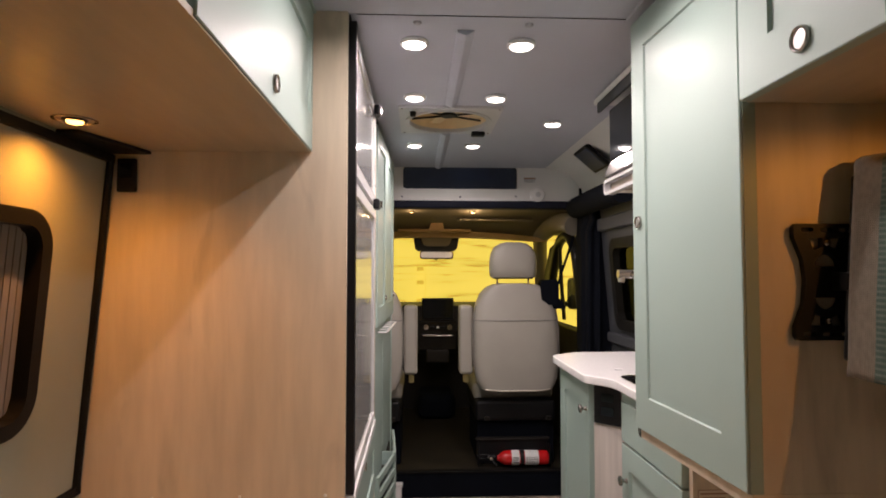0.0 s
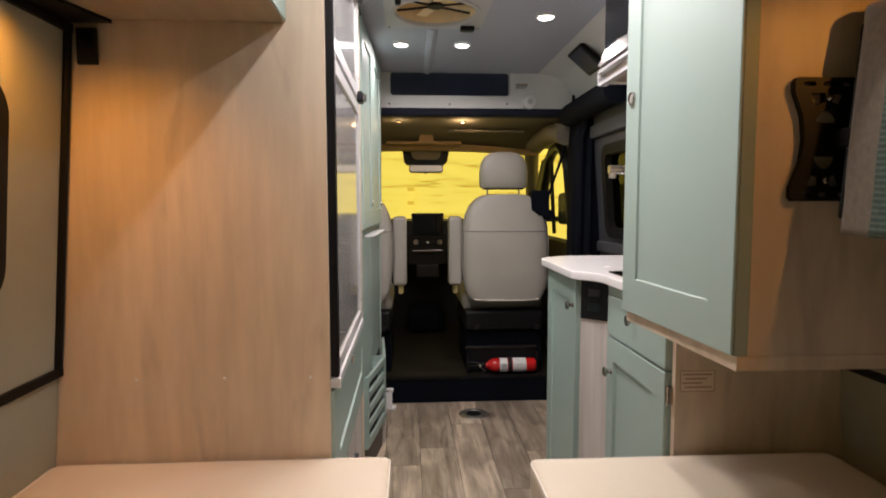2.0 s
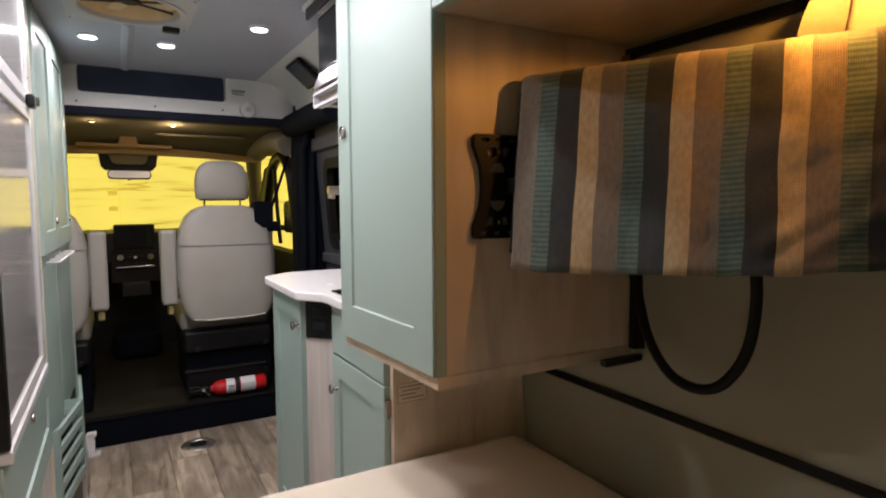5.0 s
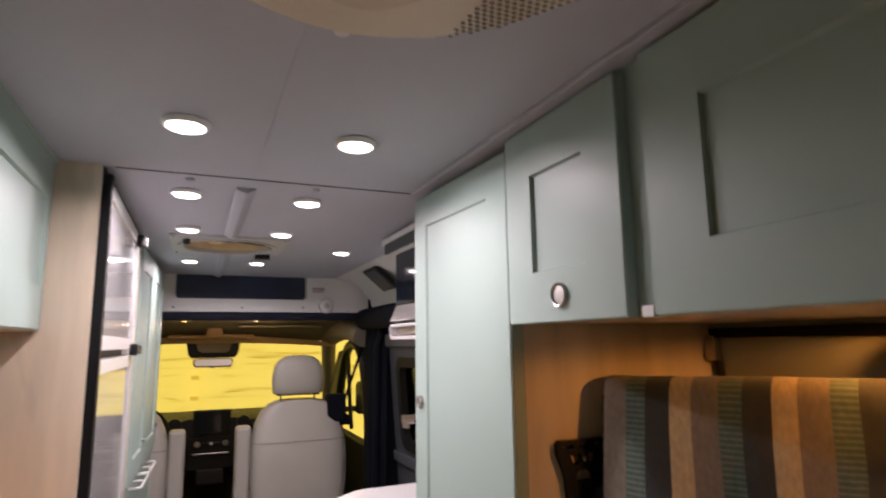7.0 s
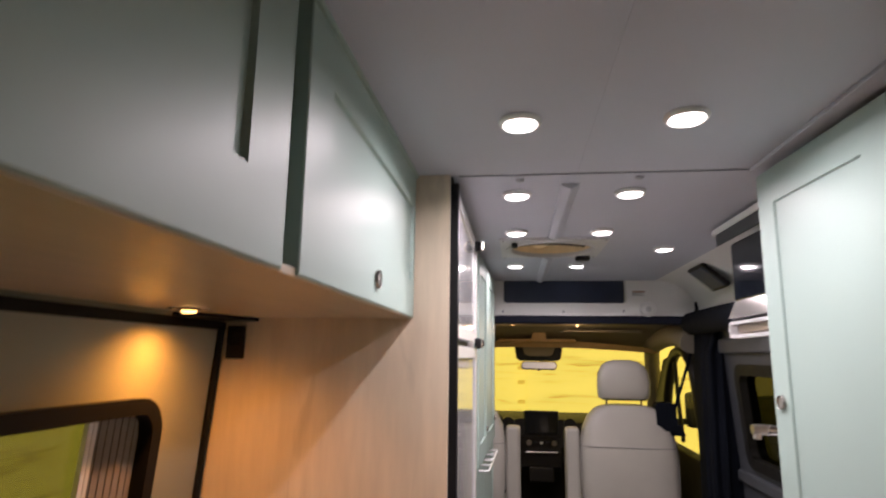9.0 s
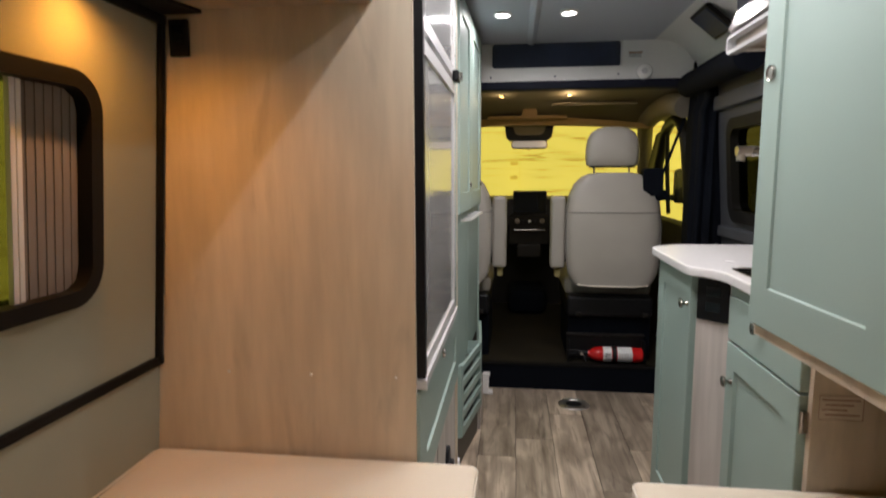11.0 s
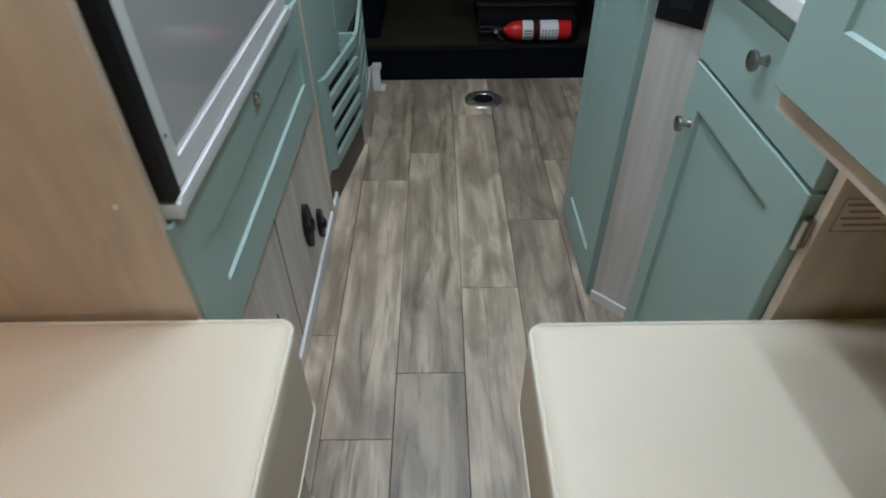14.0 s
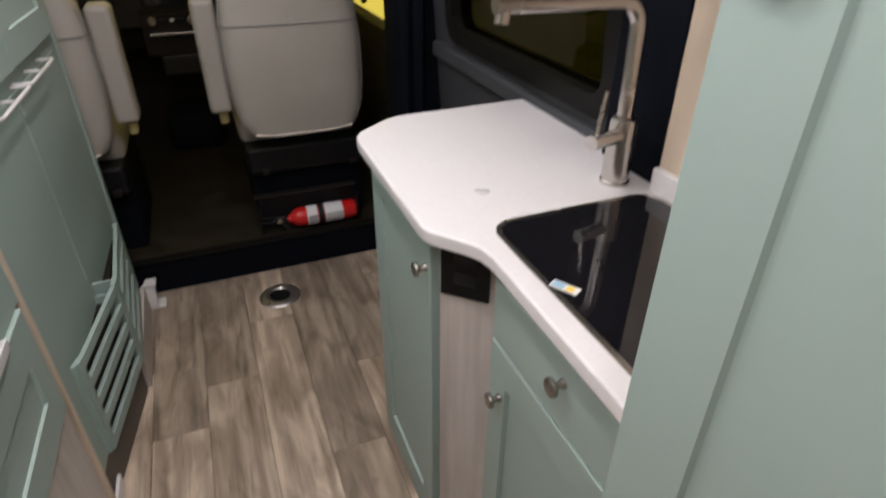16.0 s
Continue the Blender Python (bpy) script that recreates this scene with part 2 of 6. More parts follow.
DOORGREY = material("grey_door_panel", (0.045, 0.048, 0.055), 0.6, spread=0.08, scale=5, bump=0.25, bump_scale=500)
COUNTER = material("white_solid_surface", (0.73, 0.72, 0.72), 0.25, spread=0.02, scale=90, stain=0.02)
FRIDGE = material("grey_fridge_door", (0.50, 0.495, 0.49), 0.10, spread=0.02, scale=3, metal=0.35)
ALU = material("white_aluminium_frame", (0.62, 0.62, 0.62), 0.32, spread=0.03, metal=0.15)
STEEL = material("brushed_steel", (0.56, 0.53, 0.50), 0.27, metal=1.0, spread=0.02, scale=6)
NICKEL = material("satin_nickel", (0.42, 0.39, 0.36), 0.24, metal=1.0, spread=0.02, scale=6)
LID = material("black_glass_lid", (0.008, 0.008, 0.010), 0.035, spread=0.05, scale=5)
SINK = material("black_composite_sink", (0.014, 0.014, 0.016), 0.16, spread=0.1, scale=200)
RED = material("red_enamel", (0.55, 0.012, 0.012), 0.22, spread=0.05, scale=10, coat=0.4)
PAPER = material("paper_label", (0.72, 0.72, 0.72), 0.6, spread=0.03)
INK = material("printed_ink", (0.10, 0.10, 0.11), 0.7, spread=0.1)
REDINK = material("red_printed_ink", (0.32, 0.19, 0.13), 0.7, spread=0.1)
YELLOWINK = material("yellow_printed_ink", (0.80, 0.62, 0.10), 0.6, spread=0.05)
BLUEINK = material("pale_blue_ink", (0.30, 0.48, 0.60), 0.6, spread=0.05)
ACWHITE = material("ivory_plastic", (0.72, 0.65, 0.54), 0.45, spread=0.03, scale=6, bump=0.05, bump_scale=300)
PERF = material("grille_perforation", (0.19, 0.162, 0.128), 0.8, spread=0.1)
# Darker copy of the ivory plastic, for shade in the finger recess.
CREAMSHADE = material("ivory_plastic_shaded", (0.64, 0.57, 0.46), 0.55, spread=0.03, scale=6)
HOLE = material("dark_perforation", (0.03, 0.026, 0.022), 0.8, spread=0.1)
SCREEN = material("dark_screen_glass", (0.008, 0.010, 0.014), 0.07, spread=0.05)
NETDARK = material("dark_shelf_lining", (0.018, 0.030, 0.080), 0.4, spread=0.25, scale=5, bump=0.2, bump_scale=300)
BROWN = material("tan_visor_cloth", (0.36, 0.24, 0.12), 0.8, spread=0.12, scale=6, bump=0.3, bump_scale=500)
CABLINER = material("taupe_cab_headliner", (0.205, 0.18, 0.135), 0.85, spread=0.1, scale=4, bump=0.3, bump_scale=500)
BUFF = material("buff_plastic", (0.55, 0.46, 0.20), 0.5, spread=0.06)
CONCRETE = material("workshop_floor", (0.20, 0.19, 0.17), 0.8, spread=0.15, scale=3, bump=0.3, bump_scale=60, stain=0.2)
BLIND = material("pleated_blind", (0.17, 0.145, 0.125), 0.85, spread=0.05, scale=10)
LINERDARK = material("grey_channel", (0.34, 0.345, 0.38), 0.6, spread=0.04, scale=5, bump=0.1, bump_scale=500)
# Tan puts the amber light through the lid into throat and blades.
FANTAN = material("amber_lit_fan_parts", (0.78, 0.62, 0.36), 0.4, spread=0.16, scale=9)
GREYPLASTIC = material("pale_grey_plastic", (0.50, 0.50, 0.51), 0.45, spread=0.04, scale=7, bump=0.05, bump_scale=400)
TRIMNAVY = material("navy_padded_trim", (0.008, 0.010, 0.022), 0.7, spec=0.25, spread=0.2, scale=6, bump=0.2, bump_scale=300)
# Shade on the sage or wood foot is put into this brown.
KICK = material("shaded_kick_board", (0.11, 0.095, 0.075), 0.6, spread=0.15, scale=9)
STICKER = material("beige_sticker", (0.66, 0.57, 0.46), 0.5, spread=0.03)
STOWED = material("stowed_shelf_front", (0.30, 0.24, 0.19), 0.35, spread=0.1, scale=5)
AMBERDOME = bpy.data.materials.new("smoked_fan_lid")
AMBERDOME.use_nodes = True
_b = AMBERDOME.node_tree.nodes["Principled BSDF"]
_b.inputs["Base Color"].default_value = (0.85, 0.58, 0.24, 1)
_b.inputs["Transmission Weight"].default_value, _b.inputs["Roughness"].default_value = 0.75, 0.35
LIT = glowing("lit_diffuser", (1.0, 0.93, 0.80), 9.0)
AMBERLIT = glowing("amber_diffuser", (1.0, 0.55, 0.14), 6.0)
DOMEDIM = glowing("dome_diffuser_dim", (1.0, 0.66, 0.30), 0.5)
DOMELIT = glowing("dome_diffuser", (1.0, 0.72, 0.36), 4.0)
CLEAR = glass("clear_glass", (0.93, 0.95, 0.93))
TINTED = glass("tinted_glass", (0.42, 0.44, 0.30), 0.02)
PRIVACY = glass("privacy_glass", (0.10, 0.105, 0.075), 0.02)
CHROME = material("satin_chrome", (0.55, 0.53, 0.50), 0.32, metal=0.95, spread=0.03, scale=8)


def sheeting():
    """Yellow plastic sheeting that glows itself, no lamps behind; slack horizontal creases painted darker."""
    m = bpy.data.materials.new("glowing_yellow_sheeting")
    m.use_nodes = True
    n, l = m.node_tree.nodes, m.node_tree.links
    b = n["Principled BSDF"]
    co, mp, w = n.new("ShaderNodeTexCoord"), n.new("ShaderNodeMapping"), n.new("ShaderNodeTexNoise")
    mp.inputs["Scale"].default_value = (0.6, 0.6, 9.0)
    w.inputs["Scale"].default_value, w.inputs["Detail"].default_value, w.inputs["Distortion"].default_value = 2.2, 7, 0.9
    ramp = n.new("ShaderNodeValToRGB")
    e = ramp.color_ramp.elements
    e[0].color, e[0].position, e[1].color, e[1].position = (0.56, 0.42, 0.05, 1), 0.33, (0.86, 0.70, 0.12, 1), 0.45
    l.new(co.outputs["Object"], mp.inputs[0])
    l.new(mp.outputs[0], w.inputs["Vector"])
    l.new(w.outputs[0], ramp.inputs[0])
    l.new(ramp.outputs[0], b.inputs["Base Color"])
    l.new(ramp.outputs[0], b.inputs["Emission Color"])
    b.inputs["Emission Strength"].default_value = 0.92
    b.inputs["Roughness"].default_value = 0.6
    return m


YELLOW = sheeting()
# The tape glows as well, in place of light falling on it.
TAPE = glowing("glowing_yellow_tape", (0.66, 0.50, 0.06), 0.85)


def blanket_cloth():
    """Woven blanket: repeating stripes along its length, ribs on the teal ones, coarse weave."""
    m = bpy.data.materials.new("striped_blanket")
    m.use_nodes = True
    n, l = m.node_tree.nodes, m.node_tree.links
    b = n["Principled BSDF"]
    b.inputs["Roughness"].default_value = 0.9
    b.inputs["Sheen Weight"].default_value = 0.2
    uv, sep = n.new("ShaderNodeUVMap"), n.new("ShaderNodeSeparateXYZ")
    l.new(uv.outputs[0], sep.inputs[0])
    fr = n.new("ShaderNodeMath")
    fr.operation = "FRACT"
    l.new(sep.outputs[0], fr.inputs[0])
    ramp = n.new("ShaderNodeValToRGB")
    ramp.color_ramp.interpolation = "CONSTANT"
    e = ramp.color_ramp.elements
    stops = ((0.0, (0.190, 0.155, 0.115)), (0.27, (0.060, 0.100, 0.080)), (0.50, (0.026, 0.029, 0.028)), (0.77, (0.46, 0.36, 0.20)))
    e[0].color = (*stops[0][1], 1)
    e[1].position, e[1].color = stops[1][0], (*stops[1][1], 1)
    for at, c in stops[2:]:
        k = e.new(at)
        k.color = (*c, 1)
    l.new(fr.outputs[0], ramp.inputs[0])
    rib = n.new("ShaderNodeTexWave")
    rib.bands_direction = "Y"
    rib.inputs["Scale"].default_value = 12.0
    rib.inputs["Distortion"].default_value = 0.4
    l.new(uv.outputs[0], rib.inputs["Vector"])
    a = n.new("ShaderNodeMath")
    a.operation = "COMPARE"
    a.inputs[1].default_value, a.inputs[2].default_value = 0.385, 0.115
    l.new(fr.outputs[0], a.inputs[0])
    cut = n.new("ShaderNodeMapRange")
    cut.inputs[1].default_value, cut.inputs[2].default_value = 0.45, 0.85
    l.new(rib.outputs["Fac"], cut.inputs[0])
    mu = n.new("ShaderNodeMath")
    mu.operation = "MULTIPLY"
    l.new(a.outputs[0], mu.inputs[0])
    l.new(cut.outputs[0], mu.inputs[1])
    mx = n.new("ShaderNodeMixRGB")
    mx.inputs[2].default_value = (0.125, 0.16, 0.13, 1)
    l.new(mu.outputs[0], mx.inputs[0])
    l.new(ramp.outputs[0], mx.inputs[1])
    no = n.new("ShaderNodeTexNoise")
    no.inputs["Scale"].default_value, no.inputs["Detail"].default_value = 22, 6
    l.new(uv.outputs[0], no.inputs["Vector"])
    nm = n.new("ShaderNodeMapRange")
    nm.inputs[3].default_value, nm.inputs[4].default_value = 0.60, 1.38
    l.new(no.outputs[0], nm.inputs[0])
    m2 = n.new("ShaderNodeMixRGB")
    m2.blend_type, m2.inputs[0].default_value = "MULTIPLY", 1.0
    l.new(mx.outputs[0], m2.inputs[1])
    l.new(nm.outputs[0], m2.inputs[2])
    l.new(m2.outputs[0], b.inputs["Base Color"])
    wv = n.new("ShaderNodeTexWave")
    wv.bands_direction = "Y"
    wv.inputs["Scale"].default_value = 40.0
    l.new(uv.outputs[0], wv.inputs["Vector"])
    bp = n.new("ShaderNodeBump")
    bp.inputs["Strength"].default_value, bp.inputs["Distance"].default_value = 0.45, 0.0015
    warp = n.new("ShaderNodeTexWave")
    warp.bands_direction = "X"
    warp.inputs["Scale"].default_value, warp.inputs["Distortion"].default_value = 16.0, 0.6
    l.new(uv.outputs[0], warp.inputs["Vector"])
    weave = n.new("ShaderNodeMath")
    weave.operation = "MULTIPLY"
    l.new(wv.outputs["Fac"], weave.inputs[0])
    l.new(warp.outputs["Fac"], weave.inputs[1])
    l.new(weave.outputs[0], bp.inputs["Height"])
    l.new(bp.outputs[0], b.inputs["Normal"])
    return m


BLANKET = blanket_cloth()


# ---- mesh helpers ----
def put(name, bm, mat, smooth=0.0):
    """A mesh object; smooth: the angle up to which neighbouring faces blend, large faces outweighing small ones so that flats stay flat."""
    bmesh.ops.recalc_face_normals(bm, faces=bm.faces)
    me = bpy.data.meshes.new(name)
    normals = []
    if smooth:
        limit = math.cos(radians(smooth))
        bm.normal_update()
        areas = {f: f.calc_area() for f in bm.faces}
        for f in bm.faces:
            f.smooth = True
            fn = f.normal
            for lp in f.loops:
                total = Vector((0, 0, 0))
                for g in lp.vert.link_faces:
                    if g.normal.dot(fn) >= limit:
                        total += g.normal * areas[g]
                normals.append(total.normalized() if total.length > 1e-12 else fn.copy())
    bm.to_mesh(me)
    bm.free()
    if normals:
        me.normals_split_custom_set(normals)
    me.materials.append(mat)
    return new(name, me)


def part(name, bm, mat, parent, label="", smooth=35.0):
    ob = put(name, bm, mat, smooth)
    ob.parent = parent
    if label:
        tagged(ob, label)
    return ob


def thing(name, label, category, at=(0, 0, 0), group="", kind=""):
    """An Empty at the base of a thing; its parts are built in world places and hung under it."""
    e = new(name)
    e.location = at
    bpy.context.view_layer.update()
    return tagged(e, label, category, group, kind)


def sub(name, bm, mat, parent, label="", smooth=35.0):
    """A part built in world places under a thing that stands anywhere (no turn)."""
    ob = put(name, bm, mat, smooth)
    ob.parent = parent
    base = Vector((0, 0, 0))
    p = parent
    while p:
        base += p.location
        p = p.parent
    ob.location = -base
    if label:
        tagged(ob, label)
    return ob


def single(name, bm, mat, label, category, group="", kind="", smooth=35.0):
    return tagged(put(name, bm, mat, smooth), label, category, group, kind)


def structure(name, bm, mat, label, smooth=35.0):
    return tagged(put(name, bm, mat, smooth), label, "", "", "structure")


def bevel(bm, width, segments=2, angle=30):
    if width <= 0:
        return bm
    edges = [e for e in bm.edges if len(e.link_faces) == 2 and e.calc_face_angle(0) > radians(angle)]
    bmesh.ops.bevel(bm, geom=edges, offset=width, segments=segments, profile=0.5, affect="EDGES", clamp_overlap=True)
    return bm


def box(x0, x1, y0, y1, z0, z1, b=0.0, seg=2, bm=None):
    t = bmesh.new()
    bmesh.ops.create_cube(t, size=1, matrix=Matrix.Translation(((x0 + x1) / 2, (y0 + y1) / 2, (z0 + z1) / 2)) @ Matrix.Diagonal((x1 - x0, y1 - y0, z1 - z0, 1)))
    bevel(t, b, seg)
    return merge(bm, t)


def merge(bm, t):
    if bm is None:
        return t
    me = bpy.data.meshes.new("joined")
    t.to_mesh(me)
    bm.from_mesh(me)
    bpy.data.meshes.remove(me)
    t.free()
    return bm


def prism(points, z0, z1, b=0.0, seg=2, bm=None, m=None):
    """A plan outline raised from z0 to z1; m turns it elsewhere."""
    t = bmesh.new()
    lo, hi = [t.verts.new((x, y, z0)) for x, y in points], [t.verts.new((x, y, z1)) for x, y in points]
    t.faces.new(lo[::-1])
    t.faces.new(hi)
    k = len(points)
    for i in range(k):
        t.faces.new((lo[i], lo[(i + 1) % k], hi[(i + 1) % k], hi[i]))
    bevel(t, b, seg)
    if m:
        bmesh.ops.transform(t, matrix=m, verts=t.verts)
    return merge(bm, t)


def rod(p0, p1, r0, r1=None, n=16, bm=None, cap=True):
    t = bmesh.new()
    a, c = Vector(p0), Vector(p1)
    q = (c - a).to_track_quat("Z", "Y").to_matrix().to_4x4()
    bmesh.ops.create_cone(t, cap_ends=cap, segments=n, radius1=r0, radius2=r0 if r1 is None else r1, depth=(c - a).length,
                          matrix=Matrix.Translation((a + c) / 2) @ q)
    return merge(bm, t)


def lathe(profile, m, n=24, bm=None):
    """Rows of (radius, height) spun round local z, then moved by m."""
    t = bmesh.new()
    rings = []
    for r, h in profile:
        rings.append([t.verts.new((r * math.cos(2 * math.pi * i / n), r * math.sin(2 * math.pi * i / n), h)) for i in range(n)] if r > 1e-6 else [t.verts.new((0, 0, h))])
    for a, c in zip(rings, rings[1:]):
        for i in range(n):
            j = (i + 1) % n
            if len(a) == 1 and len(c) > 1:
                t.faces.new((a[0], c[j], c[i]))
            elif len(c) == 1 and len(a) > 1:
                t.faces.new((a[i], a[j], c[0]))
            elif len(a) > 1:
                t.faces.new((a[i], a[j], c[j], c[i]))
    bmesh.ops.transform(t, matrix=m, verts=t.verts)
    return merge(bm, t)


def tube(points, r, n=10, bm=None, closed=False):
    """A round bar along a line of points."""
    t = bmesh.new()
    pts = [Vector(p) for p in points]
    rings, up = [], None
    for i, p in enumerate(pts):
        if closed:
            d = (pts[(i + 1) % len(pts)] - pts[i - 1]).normalized()
        else:
            d = (pts[min(i + 1, len(pts) - 1)] - pts[max(i - 1, 0)]).normalized()
        if up is None:
            up = d.orthogonal().normalized()
        up = (up - d * up.dot(d)).normalized()
        s = d.cross(up)
        rings.append([t.verts.new(p + r * (math.cos(2 * math.pi * k / n) * up + math.sin(2 * math.pi * k / n) * s)) for k in range(n)])
    pairs = list(zip(rings, rings[1:])) + ([(rings[-1], rings[0])] if closed else [])
    for a, c in pairs:
        for k in range(n):
            t.faces.new((a[k], a[(k + 1) % n], c[(k + 1) % n], c[k]))
    if not closed:
        t.faces.new(rings[0][::-1])
        t.faces.new(rings[-1])
    return merge(bm, t)


def arc(points, r=0.03, n=6):
    """Rounds the corners of a line of points."""
    pts = [Vector(p) for p in points]
    out = [pts[0]]
    for a, c, d in zip(pts, pts[1:], pts[2:]):
        u, v = (a - c), (d - c)
        k = min(r, u.length / 2, v.length / 2)
        p, q = c + u.normalized() * k, c + v.normalized() * k
        for i in range(n + 1):
            s = i / n
            out.append((1 - s) ** 2 * p + 2 * s * (1 - s) * c + s * s * q)
    return out + [pts[-1]]


def rounded(x0, x1, y0, y1, r, n=6):
    out = []
    for cx, cy, a0 in ((x1 - r, y1 - r, 0), (x0 + r, y1 - r, 90), (x0 + r, y0 + r, 180), (x1 - r, y0 + r, 270)):
        for i in range(n + 1):
            a = radians(a0 + 90 * i / n)
            out.append((cx + r * math.cos(a), cy + r * math.sin(a)))
    return out


def ring(outer, inner, z0, z1, b=0.0, m=None, bm=None):
    """A frame between two outlines with as many points each."""
    t = bmesh.new()
    k = len(outer)
    vo0, vo1 = [t.verts.new((x, y, z0)) for x, y in outer], [t.verts.new((x, y, z1)) for x, y in outer]
    vi0, vi1 = [t.verts.new((x, y, z0)) for x, y in inner], [t.verts.new((x, y, z1)) for x, y in inner]
    for i in range(k):
        j = (i + 1) % k
        t.faces.new((vo0[i], vo0[j], vo1[j], vo1[i]))
        t.faces.new((vi0[j], vi0[i], vi1[i], vi1[j]))
        t.faces.new((vo1[i], vo1[j], vi1[j], vi1[i]))
        t.faces.new((vo0[j], vo0[i], vi0[i], vi0[j]))
    bevel(t, b, 2, 50)
    if m:
        bmesh.ops.transform(t, matrix=m, verts=t.verts)
    return merge(bm, t)


def upright(x, side):
    """Turns an outline drawn as (y, z) with its thickness along local z into a board at x; side: the way the thickness grows."""
    return Matrix(((0, 0, side, x), (1, 0, 0, 0), (0, 1, 0, 0), (0, 0, 0, 1)))


def facing(y, side):
    """The same for an outline drawn as (x, z), at y."""
    return Matrix(((1, 0, 0, 0), (0, 0, side, y), (0, 1, 0, 0), (0, 0, 0, 1)))


def panel_door(o, u, n, w, h, thick, left, right, low, high, depth=0.007):
    """A shaker door: its lower corner o, its width along u, its face towards n; margins of the sunk panel."""
    o, u, n, up = Vector(o), Vector(u).normalized(), Vector(n).normalized(), Vector((0, 0, 1))
    t = bmesh.new()

    def loop(a0, a1, h0, h1, d):
        return [t.verts.new(o + u * a + up * b + n * d) for a, b in ((a0, h0), (a1, h0), (a1, h1), (a0, h1))]
    e = 0.0018
    loops = [loop(0, w, 0, h, -thick), loop(0, w, 0, h, -e), loop(e, w - e, e, h - e, 0),
             loop(left, w - right, low, h - high, 0), loop(left + 0.0025, w - right - 0.0025, low + 0.0025, h - high - 0.0025, -depth)]
    t.faces.new(loops[0][::-1])
    for a, c in zip(loops, loops[1:]):
        for i in range(4):
            t.faces.new((a[i], a[(i + 1) % 4], c[(i + 1) % 4], c[i]))
    t.faces.new(loops[-1])
    return t


def knob(p, n, r=0.0165, mat=None, parent=None, out=0.026, name="knob"):
    """A round mushroom knob on a stem, at p on a face looking along n."""
    m = Matrix.Translation(p) @ Vector(n).to_track_quat("Z", "Y").to_matrix().to_4x4()
    prof = [(0, 0), (r * 0.55, 0), (r * 0.5, 0.003), (r * 0.36, out * 0.35), (r * 0.42, out * 0.55), (r * 0.95, out * 0.68), (r, out * 0.8), (r * 0.93, out * 0.93), (r * 0.6, out), (0, out)]
    return sub(name, lathe(prof, m, 20), mat or NICKEL, parent, "satin nickel knob")


def ring_pull(p, n, parent, r=0.0165):
    """A flush push-button latch: a bezel ring with a domed button."""
    m = Matrix.Translation(p) @ Vector(n).to_track_quat("Z", "Y").to_matrix().to_4x4()
    b = sub("latch_bezel", lathe([(r, 0), (r, 0.004), (r * 0.92, 0.0065), (r * 0.78, 0.005), (r * 0.74, 0.001)], m, 24), NICKEL, parent, "bright nickel push latch bezel")
    sub("latch_button", lathe([(r * 0.74, 0.0), (r * 0.70, 0.0035), (r * 0.4, 0.0042), (0, 0.0044)], m, 24), CHROME, parent)
    return b


def screw(p, n, parent, r=0.004, mat=None):
    m = Matrix.Translation(p) @ Vector(n).to_track_quat("Z", "Y").to_matrix().to_4x4()
    return sub("screw_cap", lathe([(r, 0), (r * 0.9, 0.0012), (r * 0.5, 0.0022), (0, 0.0025)], m, 12), mat or PALE, parent)


def leftx(z):
    return -0.773 + 0.0774 * (z - 0.58)


def rightx(z):
    return 1.105 - 0.0774 * (z - 0.58)


